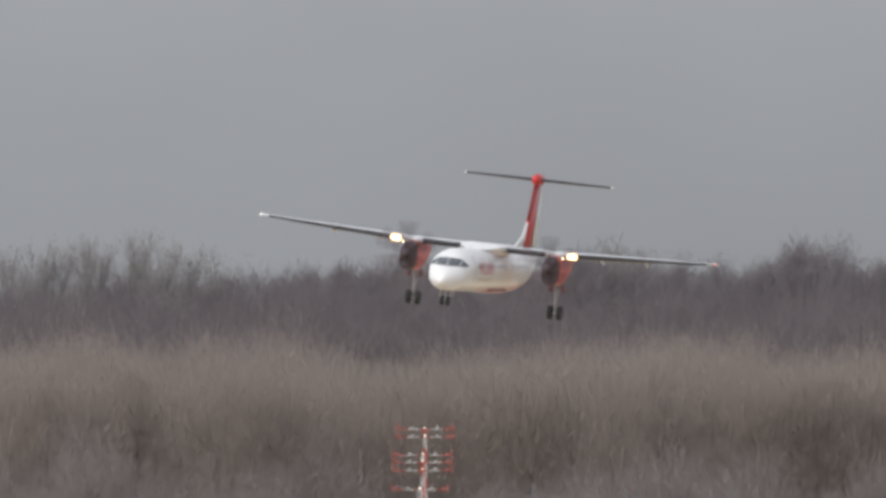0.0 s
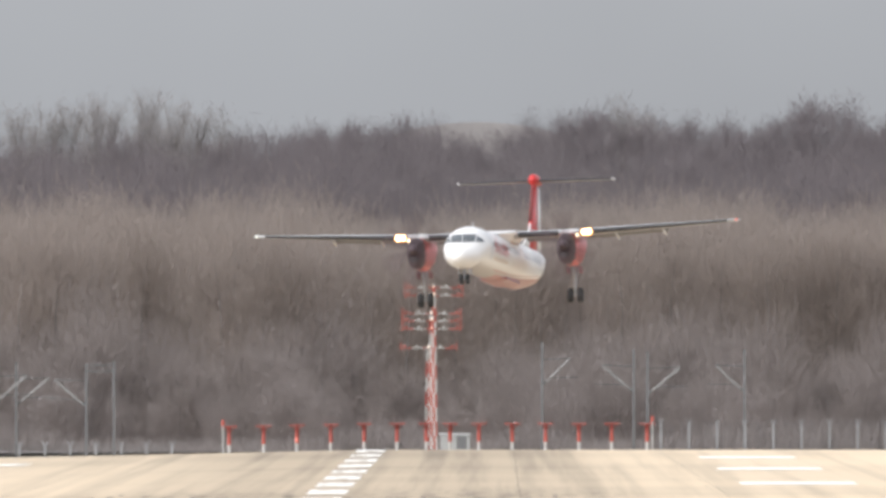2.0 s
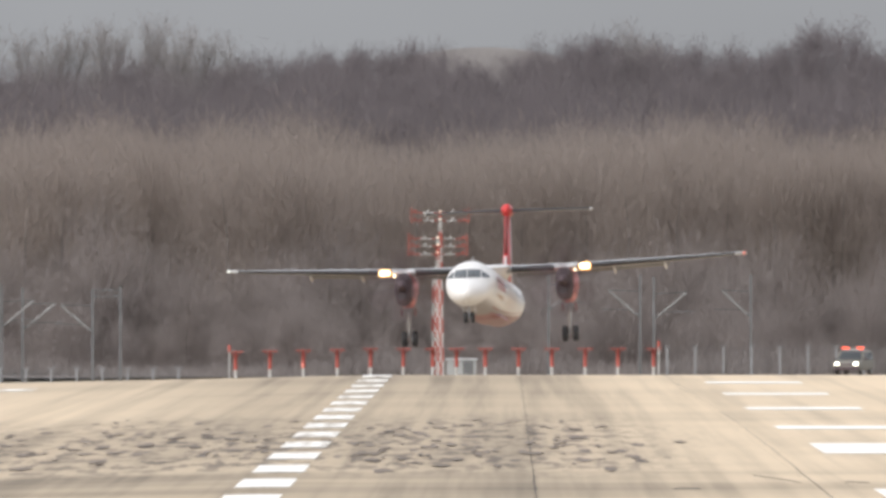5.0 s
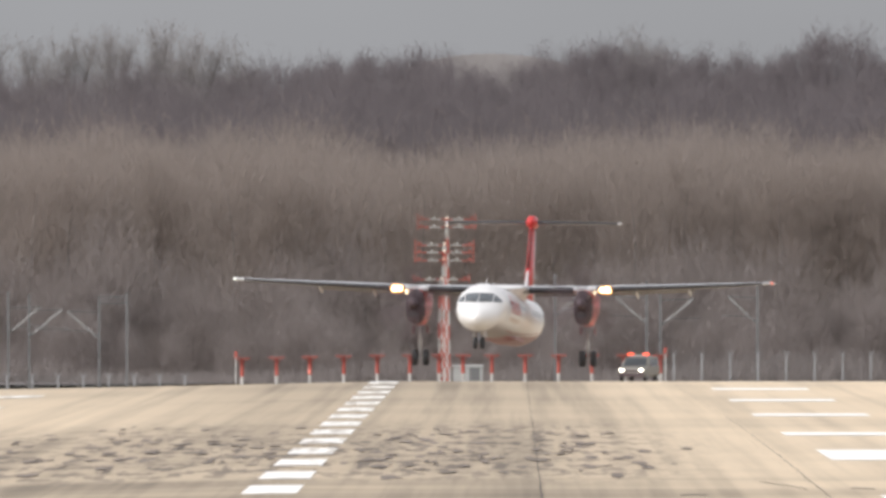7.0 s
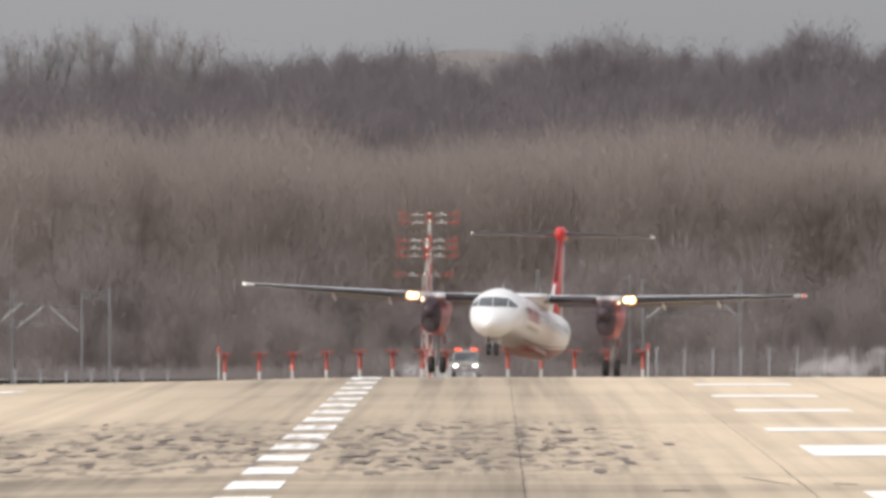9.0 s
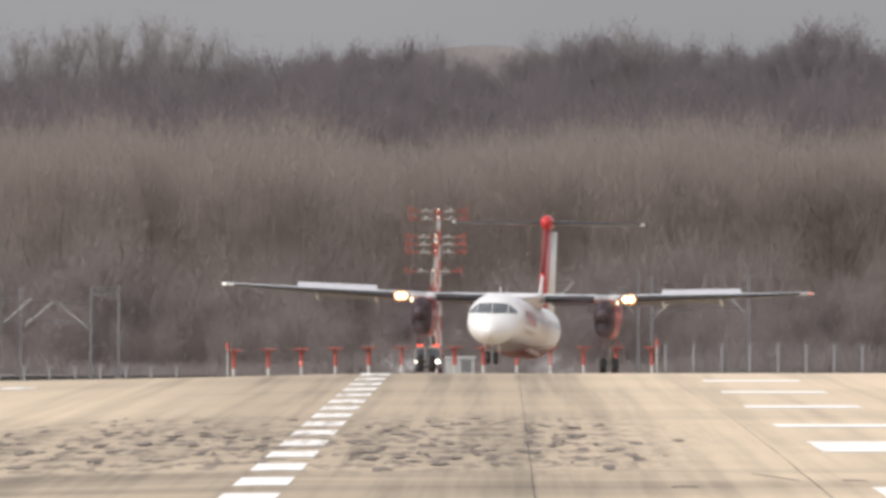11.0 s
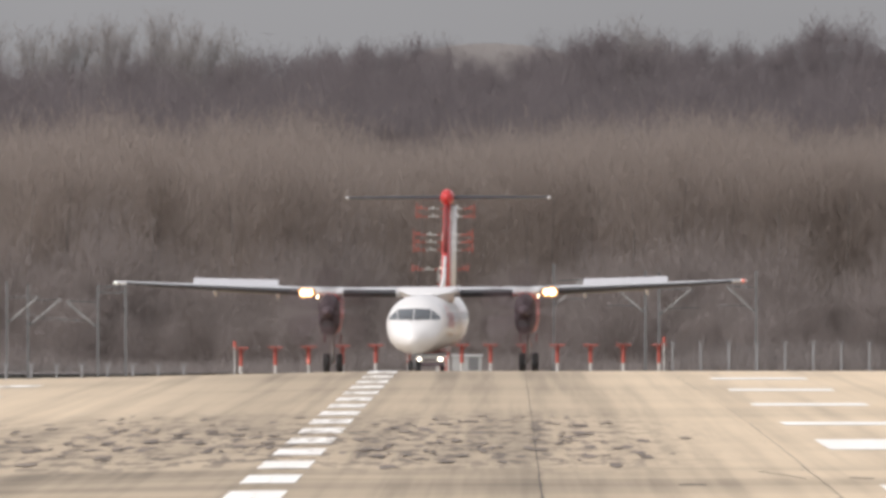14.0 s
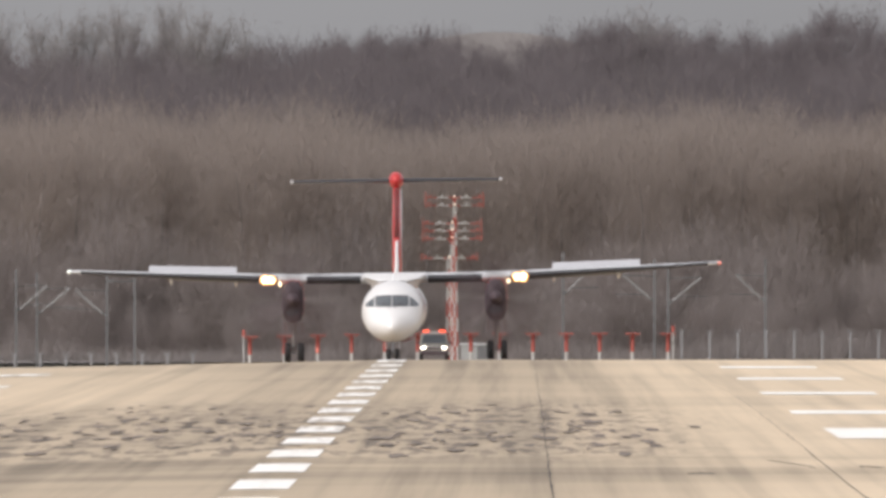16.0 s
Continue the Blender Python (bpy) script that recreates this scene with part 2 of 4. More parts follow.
UNDER = twig_surface("dull_undergrowth", (0.350, 0.308, 0.290), 0.08, 0.25)
SCRUB = twig_surface("dull_brambles", (0.27, 0.238, 0.224), 0.18, 0.0)
PALE = twig_surface("pale_poplar_twigs", (0.335, 0.312, 0.302), 0.14)
BARK = surface("grey_bark", (0.22, 0.192, 0.180), 0.95, 0, 0.3, 6, 0.6, 0.02, (1, 1, 0.25))
FAR = surface("pale_far_fields", (0.30, 0.28, 0.27), 1.0, 0, 0.15, 0.2, 0.02)
BEAM = glow("landing_lamp_glow", (1.0, 0.80, 0.50), 8.0)
# Glow for the halo that haze puts round the landing lamps.
HALO = glow("landing_halo_glow", (1.0, 0.50, 0.17), 1.3)
SMALL_BEAM = glow("taxi_lamp_glow", (1.0, 0.82, 0.55), 4.0)
HEADLAMP = glow("headlamp_glow", (1.0, 0.95, 0.82), 5.0)
BEACON = glow("red_beacon_glow", (1.0, 0.12, 0.06), 1.1)
NAV_RED = glow("red_navigation_glow", (0.75, 0.22, 0.17), 0.22)
NAV_WHITE = glow("white_navigation_glow", (0.9, 0.95, 0.9), 0.35)
APPROACH = glow("approach_lamp_glow", (1.0, 0.80, 0.60), 0.9)


# ---- building helpers ----
def link_mesh(name, verts, faces, material, parent=None, label="", smooth=False):
    me = bpy.data.meshes.new(name)
    me.from_pydata(verts, [], faces)
    me.materials.append(material)
    if smooth:
        me.polygons.foreach_set("use_smooth", [True] * len(me.polygons))
    me.update()
    ob = new(name, me)
    ob.parent = parent
    if label:
        ob["label"] = label
    return ob


def part(name, bm, material, parent, label="", smooth=False):
    """Link a bmesh as one mesh object under a thing or a part."""
    bmesh.ops.recalc_face_normals(bm, faces=bm.faces)
    me = bpy.data.meshes.new(name)
    bm.to_mesh(me)
    bm.free()
    me.materials.append(material)
    if smooth:
        me.polygons.foreach_set("use_smooth", [True] * len(me.polygons))
    ob = new(name, me)
    ob.parent = parent
    if label:
        ob["label"] = label
    return ob


def loft(bm, rings):
    """Skin a row of rings of equal length, with closed ends."""
    vs = [[bm.verts.new(p) for p in r] for r in rings]
    k = len(vs[0])
    for a, b in zip(vs, vs[1:]):
        for i in range(k):
            bm.faces.new((a[i], a[(i + 1) % k], b[(i + 1) % k], b[i]))
    bm.faces.new(vs[0]), bm.faces.new(list(reversed(vs[-1])))
    return bm


def box(bm, c, s, bevel=0.0):
    m = Matrix.Translation(c) @ Matrix.Diagonal((*s, 1))
    g = bmesh.ops.create_cube(bm, size=1, matrix=m)
    if bevel:
        edges = list({e for v in g["verts"] for e in v.link_edges})
        bmesh.ops.bevel(bm, geom=edges, offset=bevel, segments=2, affect="EDGES", profile=0.5)
    return bm


def rod(bm, a, b, r0, r1=None, n=8):
    a, b = Vector(a), Vector(b)
    d = (b - a).normalized()
    u = d.orthogonal().normalized()
    w = d.cross(u)
    r1 = r0 if r1 is None else r1
    return loft(bm, [[p + (u * math.cos(q) + w * math.sin(q)) * r for q in (2 * math.pi * i / n for i in range(n))] for p, r in ((a, r0), (b, r1))])


def ball(bm, c, r, u=14, v=9):
    bmesh.ops.create_uvsphere(bm, u_segments=u, v_segments=v, radius=1, matrix=Matrix.Translation(c) @ Matrix.Diagonal((*r, 1)))
    return bm


def disc_wheel(bm, c, r, w, lip=0.06, n=20):
    """A tyre on the x axis with rounded shoulders."""
    prof = [(-w / 2, r * 0.62), (-w / 2, r - lip), (-w / 2 + lip * 0.6, r), (w / 2 - lip * 0.6, r), (w / 2, r - lip), (w / 2, r * 0.62)]
    return loft(bm, [[(c[0] + x, c[1] + rr * math.cos(q), c[2] + rr * math.sin(q)) for q in (2 * math.pi * i / n for i in range(n))] for x, rr in prof])


def thing(name, label, category, at=None, group="", kind=""):
    ob = new(name)
    ob.empty_display_size = 0.2
    if at is not None:
        ob.matrix_basis = at
    return tagged(ob, label, category, group, kind)


# ---- ground ----
CENTRE = -4.15          # the runway's centreline
CREST = 1690.0          # where the runway tips over and hides what lies beyond


def smooth01(v, a, b):
    s = min(1.0, max(0.0, (v - a) / (b - a)))
    return s * s * (3 - 2 * s)


def ground_z(x, y):
    z = 0.0
    if y > CREST:
        z = EYE - 4.0 / CREST * y - min(0.04, (y - CREST) * 0.0004)
    far = max(1.0, y / CREST)
    z -= 0.022 * min(13.0, max(0.0, CENTRE - x / far)) * far * (1 - smooth01(y, 4120, 4340))
    if y > 4250:
        z += 11.0 * smooth01(y, 4350, 4950)
    return z


def strip(name, x0, x1, y0, y1, lift, material, parent=None, xs=None, label=""):
    """A sheet on the ground from x0 to x1 and y0 to y1."""
    xs = xs or [x0, x1]
    marks = [CREST - 2, CREST, CREST + 25, CREST + 50, CREST + 100, 2000, 2400, 2900, 3300, 3700, 3950, 4120, 4180]
    if y1 > 4250:
        marks += [4250, 4350, 4400, 4450, 4500, 4550, 4600, 4650, 4700, 4750, 4800, 4850, 4900, 4950]
    ys = sorted({y0, y1, *[v for v in marks if y0 < v < y1]})
    verts = [(x, y, ground_z(x, y) + lift) for y in ys for x in xs]
    k = len(xs)
    faces = [(j * k + i, j * k + i + 1, (j + 1) * k + i + 1, (j + 1) * k + i) for j in range(len(ys) - 1) for i in range(k - 1)]
    return link_mesh(name, verts, faces, material, parent, label)


ground = strip("ground", -600, 600, -400, 4990, -0.08, GRASS, None,
               [-600, -300, -150, -80, -60, -50, -42, -34, -27, -22, -16.15, -13, -10, -7, CENTRE, 5, 20, 45, 80, 150, 300, 600])
tagged(ground, "dry winter grass of the airfield and the rising wood floor", "ground", kind="structure")
wood_floor = strip("wood_floor", -300, 300, 4200, 4988, 0.02, LITTER, None, [-300, -150, -80, 0, 80, 150, 300])
tagged(wood_floor, "brown leaf litter on the rising ground of the wood", "ground", kind="structure")
runway = strip("runway", CENTRE - 30, CENTRE + 30, 640, 3650, -0.04, JOINT, None, [CENTRE - 30, CENTRE - 22, CENTRE - 17, CENTRE - 12, CENTRE - 8, CENTRE - 4, CENTRE, CENTRE + 30])
tagged(runway, "pale grooved concrete runway with dark joints and tyre rubber", "runway", kind="structure")
LANES = [CENTRE - 30, CENTRE - 22, CENTRE - 17, CENTRE - 12, CENTRE - 8, CENTRE - 4, CENTRE, 0.55, 5.35, CENTRE + 30]
GAP = {0.55: 0.002, 5.35: 0.0008}
for a, b in zip(LANES, LANES[1:]):
    strip("paving_lane", a + GAP.get(a, 0.0005), b - GAP.get(b, 0.0005), 640, 3650, 0.0, CONCRETE, runway)


# ---- things ----
def nacelle(side, plane):
    x = 4.4 * side
    rows = [(-4.05, 0.30, 2.30, 3.05), (-3.9, 0.38, 1.95, 3.20), (-3.2, 0.455, 1.76, 3.42), (-2.0, 0.49, 1.70, 3.58), (0.0, 0.49, 1.72, 3.62),
            (1.6, 0.44, 2.2, 3.62), (3.0, 0.32, 2.8, 3.6), (3.9, 0.1, 3.25, 3.5)]
    rings = []
    for y, w, z0, z1 in rows:
        c, h = (z0 + z1) / 2, (z1 - z0) / 2
        ring = []
        for i in range(20):
            q = 2 * math.pi * i / 20
            cs, sn = math.cos(q), math.sin(q)
            ring.append((x + w * math.copysign(abs(cs) ** 0.75, cs), y, c + h * math.copysign(abs(sn) ** 0.75, sn)))
        rings.append(ring)
    body = part("engine_nacelle", loft(bmesh.new(), rings), RED, plane, "red engine nacelle under the wing", True)
    bm = bmesh.new()
    loft(bm, [[(x + w * math.cos(q), y, 2.17 + h * math.sin(q)) for q in (2 * math.pi * i / 16 for i in range(16))] for y, w, h in ((-4.20, 0.27, 0.15), (-3.6, 0.30, 0.22))])
    part("air_intake", bm, BOOT, body, "black air intake lip")
    # A dark cover carries the front's shade and propeller blur on the red nacelle.
    rings = []
    for y, w, z0, z1 in ((-4.16, 0.28, 1.98, 3.08), (-4.0, 0.40, 1.79, 3.30), (-3.3, 0.478, 1.70, 3.47), (-2.7, 0.486, 1.685, 3.53)):
        c, h = (z0 + z1) / 2, (z1 - z0) / 2
        rings.append([(x + w * math.copysign(abs(math.cos(q)) ** 0.75, math.cos(q)), y, c + h * math.copysign(abs(math.sin(q)) ** 0.75, math.sin(q))) for q in (2 * math.pi * i / 20 for i in range(20))])
    bm = loft(bmesh.new(), rings)
    part("cowling_lip", bm, DARK, body, "dark cover for the shaded nacelle front behind the propeller", True)
    for s in (-1, 1):
        bm = bmesh.new()
        box(bm, (x + s * 0.36, -0.1, 1.52), (0.025, 1.4, 0.42), 0.008)
        part("gear_door", bm, DARK_RED, body)


def propeller(side, plane):
    hub = new("propeller")
    hub.parent = plane
    hub["label"] = "six-bladed dark propeller, spinning"
    hub.location = (4.4 * side, -4.3, 2.72)
    bm = bmesh.new()
    loft(bm, [[(r * math.cos(q), y, r * math.sin(q)) for q in (2 * math.pi * i / 16 for i in range(16))] for y, r in ((-0.55, 0.02), (-0.48, 0.12), (-0.3, 0.22), (0.0, 0.29), (0.24, 0.31))])
    part("spinner", bm, DARK, hub, "", True)
    for k in range(6):
        turn = Matrix.Rotation(k * math.pi / 3, 3, "Y")
        rings = []
        for r, ch, tw in ((0.25, 0.18, 60), (0.7, 0.34, 45), (1.3, 0.38, 30), (1.8, 0.32, 22), (2.05, 0.12, 20)):
            a = radians(tw)
            pts = [(-ch / 2, 0), (0, -0.025), (ch / 2, 0), (0, 0.025)]
            rings.append([turn @ Vector((u * math.cos(a) - v * math.sin(a), u * math.sin(a) + v * math.cos(a), r)) for u, v in pts])
        part("blade", loft(bmesh.new(), rings), DARK, hub)
    return hub


def foil(x, le, te, z, t, lift=0.0):
    """One wing section at x, from its front to its rear edge."""
    c = te - le
    top = [(0, 0), (0.03, 0.3), (0.12, 0.46), (0.3, 0.55), (0.6, 0.4), (1, 0.04)]
    bot = [(0.85, -0.12), (0.6, -0.3), (0.3, -0.42), (0.12, -0.38), (0.03, -0.24)]
    return [(x, le + u * c, z + v * t + lift) for u, v in top + bot]


WING_ROWS = [(0.0, -2.25, 0.95, 3.56, 0.46), (1.4, -2.25, 0.95, 3.56, 0.46), (4.4, -2.2, 0.95, 3.58, 0.45), (6.0, -2.05, 0.85, 3.65, 0.41),
             (9.0, -1.72, 0.55, 3.79, 0.32), (12.0, -1.38, 0.25, 3.93, 0.23), (14.0, -1.12, 0.02, 4.05, 0.15)]


def wing_at(x):
    for a, b in zip(WING_ROWS, WING_ROWS[1:]):
        if a[0] <= x <= b[0]:
            s = (x - a[0]) / (b[0] - a[0])
            return [p + (q - p) * s for p, q in zip(a, b)]


def wing(side, plane):
    body = part("wing", loft(bmesh.new(), [foil(side * x, le, te, z, t) for x, le, te, z, t in WING_ROWS]), WING, plane, "long straight grey wing", True)
    bm = bmesh.new()
    for a, b in ((1.45, 3.8), (5.05, 13.6)):
        rings = []
        for x in [a] + [v for v in (6, 9, 12) if a < v < b] + [b]:
            _, le, te, z, t = wing_at(x)
            c = te - le
            pts = [(-0.008, 0), (0.012, 0.20), (0.03, 0.31), (0.11, -0.41), (0.03, -0.27)]
            rings.append([(side * x, le + u * c, z + v * t) for u, v in pts])
        loft(bm, rings)
    part("deicing_boot", bm, BOOT, body, "black rubber strip along the leading edge")
    bm = bmesh.new()
    _, le, te, z, t = wing_at(13.99)
    loft(bm, [foil(side * 13.96, le, te, z, t * 1.1), foil(side * 14.12, le + 0.1, te, z, t * 1.0), foil(side * 14.21, le + 0.4, te - 0.1, z, t * 0.6)])
    part("wing_tip", bm, PANEL, body, "pale wing tip cap", True)
    bm = bmesh.new()
    ball(bm, (side * 14.1, le + 0.12, z), (0.10, 0.14, 0.08), 10, 6)
    part("navigation_light", bm, NAV_RED if side > 0 else NAV_WHITE, body)
    # drooped flaps behind the wing
    for a, b in ((1.5, 3.75), (5.1, 9.9)):
        rings = []
        for x in (a, b):
            _, le, te, z, t = wing_at(x)
            ch, d = 0.52, radians(17)
            rings.append([(side * x, te - 0.12 + u * math.cos(d) + v * math.sin(d), z - 0.06 - u * math.sin(d) + v * math.cos(d))
                          for u, v in ((0, 0), (0.1, 0.07), (ch * 0.5, 0.06), (ch, 0.0), (ch * 0.5, -0.04), (0.1, -0.05))])
        part("flap", loft(bmesh.new(), rings), FLAP, body, "lowered trailing-edge flap")
    for x in (6.9, 9.7):
        _, le, te, z, t = wing_at(x)
        bm = bmesh.new()
        loft(bm, [[(side * x + w * math.cos(q), y, zz + h * math.sin(q)) for q in (2 * math.pi * i / 10 for i in range(10))]
                  for y, zz, w, h in ((te - 1.0, z - 0.12, 0.02, 0.02), (te - 0.6, z - 0.2, 0.06, 0.09), (te, z - 0.28, 0.07, 0.11), (te + 0.45, z - 0.4, 0.02, 0.03))])
        part("flap_fairing", bm, PANEL, body, "", True)
    # landing lamps in the front edge, outboard of the engine
    for i, (dx, r) in enumerate(((0.13, 0.25), (-0.13, 0.22))):
        x = 5.45 + dx
        _, le, te, z, t = wing_at(x)
        # The orange glowing ball stands in for the halo around the bulb.
        bm = bmesh.new()
        ball(bm, (side * x, le - 0.04, z - 0.05), (r, 0.10, r * 0.96), 14, 8)
        lens = part("landing_light", bm, HALO, body, "lit landing lamp bulb in a glowing ball for its orange halo", True)
        bm = bmesh.new()
        ball(bm, (side * x, le - 0.13, z - 0.05), (r * 0.62, 0.06, r * 0.6), 12, 7)
        part("bulb", bm, BEAM, lens, "", True)
    bm = bmesh.new()
    ball(bm, (side * 4.95, -2.35, 3.40), (0.05, 0.06, 0.10), 10, 6)
    part("taxi_light", bm, SMALL_BEAM, body, "small lit lamp beside the nacelle", True)
    return body


def spoiler(side, body):
    """A panel hinged on the wing's upper side; its own space starts at the hinge."""
    rings = []
    for x in (6.85, 10.65):
        z = wing_at(x)[3] - wing_at(8.75)[3] + 0.42 * (wing_at(x)[4] - wing_at(8.75)[4])
        rings.append([(side * (x - 8.75), 0, z - 0.012), (side * (x - 8.75), 0, z + 0.012), (side * (x - 8.75), 0.5, z - 0.02), (side * (x - 8.75), 0.5, z - 0.05)])
    return part("spoiler", loft(bmesh.new(), rings), SPOILER, body, "pale spoiler panel hinged on the wing's upper side")


def main_gear(side, plane):
    leg = new("main_gear")
    leg.parent = plane
    leg["label"] = "twin-wheel main landing gear"
    leg.location = (4.4 * side, 0, 0.42)
    bm = bmesh.new()
    rod(bm, (0, 0, 0.0), (0, -0.25, 1.45), 0.075, 0.10, 10)
    rod(bm, (0, 0.05, 0.25), (0, 1.1, 1.75), 0.045, 0.045, 8)
    rod(bm, (0, -0.25, 1.3), (0, -0.3, 1.9), 0.13, 0.13, 10)
    rod(bm, (-0.36, 0, 0), (0.36, 0, 0), 0.06, 0.06, 8)
    part("strut", bm, STEEL, leg, "bare metal shock strut")
    wheels = []
    for s in (-1, 1):
        w = part("wheel", disc_wheel(bmesh.new(), (0, 0, 0), 0.42, 0.29), TYRE, leg, "black tyre", True)
        w.location = (s * 0.29, 0, 0)
        bm = bmesh.new()
        rod(bm, (-0.12, 0, 0), (0.12, 0, 0), 0.25, 0.25, 16)
        part("wheel_hub", bm, STEEL, w)
        wheels.append(w)
    return leg, wheels


def nose_gear(plane):
    bm = bmesh.new()
    rod(bm, (0, -13.9, 0.30), (0, -13.8, 1.2), 0.06, 0.07, 10)
    rod(bm, (0, -13.9, 0.45), (0, -13.1, 1.15), 0.035, 0.035, 8)
    rod(bm, (-0.28, -13.9, 0.30), (0.28, -13.9, 0.30), 0.045, 0.045, 8)
    leg = part("nose_gear", bm, STEEL, plane, "twin-wheel nose landing gear")
    for s in (-1, 1):
        part("wheel", disc_wheel(bmesh.new(), (s * 0.19, -13.9, 0.30), 0.30, 0.20, 0.05), TYRE, leg, "black tyre", True)
        bm = bmesh.new()
        box(bm, (s * 0.30, -13.4, 0.80), (0.025, 1.3, 0.42), 0.006)
        part("gear_door", bm, LIVERY, leg)
    return leg


def body_ring(y, w, z0, z1, n=32):
    c, h = (z0 + z1) / 2, (z1 - z0) / 2
    return [(w * math.cos(2 * math.pi * i / n), y, c + h * math.sin(2 * math.pi * i / n)) for i in range(n)]


BODY = [(-15.9, 0.05, 1.46, 1.58), (-15.78, 0.26, 1.26, 1.80), (-15.4, 0.54, 1.08, 2.06), (-14.9, 0.82, 0.97, 2.27), (-14.5, 0.98, 0.93, 2.42),
        (-14.2, 1.10, 0.91, 2.68), (-13.8, 1.19, 0.89, 2.95), (-13.3, 1.26, 0.88, 3.20), (-12.6, 1.32, 0.88, 3.40), (-11.6, 1.345, 0.88, 3.50), (-9, 1.345, 0.88, 3.52),
        (-4, 1.345, 0.88, 3.52), (2, 1.345, 0.88, 3.52), (6, 1.345, 0.90, 3.52), (8.5, 1.27, 1.15, 3.54), (11, 1.02, 1.68, 3.56),
        (13.5, 0.68, 2.30, 3.56), (15.5, 0.36, 2.82, 3.48), (16.7, 0.08, 3.15, 3.32)]


def body_at(y):
    for a, b in zip(BODY, BODY[1:]):
        if a[0] <= y <= b[0]:
            s = (y - a[0]) / (b[0] - a[0])
            return [p + (q - p) * s for p, q in zip(a, b)]


def on_body(y, z, side, out=0.012):
    """A point on the body's skin at that height, a little proud of it."""
    _, w, z0, z1 = body_at(y)
    c, h = (z0 + z1) / 2, (z1 - z0) / 2
    s = max(-1, min(1, (z - c) / h))
    nx, nz = math.sqrt(max(0.0, 1 - s * s)), s
    return (side * (w * nx + out * nx), y, z + out * nz)


def skin_patch(name, side, corners, material, parent, label="", out=0.014, k=5):
    """A panel that follows the body's skin between four corners (y, z): front bottom, rear bottom, rear top, front top."""
    verts, faces = [], []
    (a, b, c, d) = corners
    for i in range(k):
        for j in range(k):
            u, v = i / (k - 1), j / (k - 1)
            y = (a[0] * (1 - u) + b[0] * u) * (1 - v) + (d[0] * (1 - u) + c[0] * u) * v
            z = (a[1] * (1 - u) + b[1] * u) * (1 - v) + (d[1] * (1 - u) + c[1] * u) * v
            verts.append(on_body(y, z, side, out))
    for i in range(k - 1):
        for j in range(k - 1):
            f = (i * k + j, i * k + j + 1, (i + 1) * k + j + 1, (i + 1) * k + j)
            faces.append(f if side < 0 else f[::-1])
    return link_mesh(name, verts, faces, material, parent, label, True)


def windscreen_patch(x0, x1, parent, material, label):
    """A pane of the windscreen, laid on the body's sloping front between two sides and two heights."""
    verts, faces, k = [], [], 5

    def skin(x, z):
        lo, hi = -15.8, -11.8
        for _ in range(30):
            y = (lo + hi) / 2
            _, w, z0, z1 = body_at(y)
            c, h = (z0 + z1) / 2, (z1 - z0) / 2
            inside = (x / w) ** 2 + ((z - c) / h) ** 2 < 1
            lo, hi = (lo, y) if inside else (y, hi)
        return y
    for i in range(k):
        for j in range(k):
            x = x0 + (x1 - x0) * i / (k - 1)
            z = 2.42 + (0.50 - 0.05 * abs(x) - 0.75 * max(0.0, abs(x) - 0.72)) * j / (k - 1)
            verts.append((x, skin(x, z) - 0.02, z + 0.012))
    for i in range(k - 1):
        for j in range(k - 1):
            faces.append((i * k + j, (i + 1) * k + j, (i + 1) * k + j + 1, i * k + j + 1))
    return link_mesh("cockpit_window", verts, faces, material, parent, label, True)


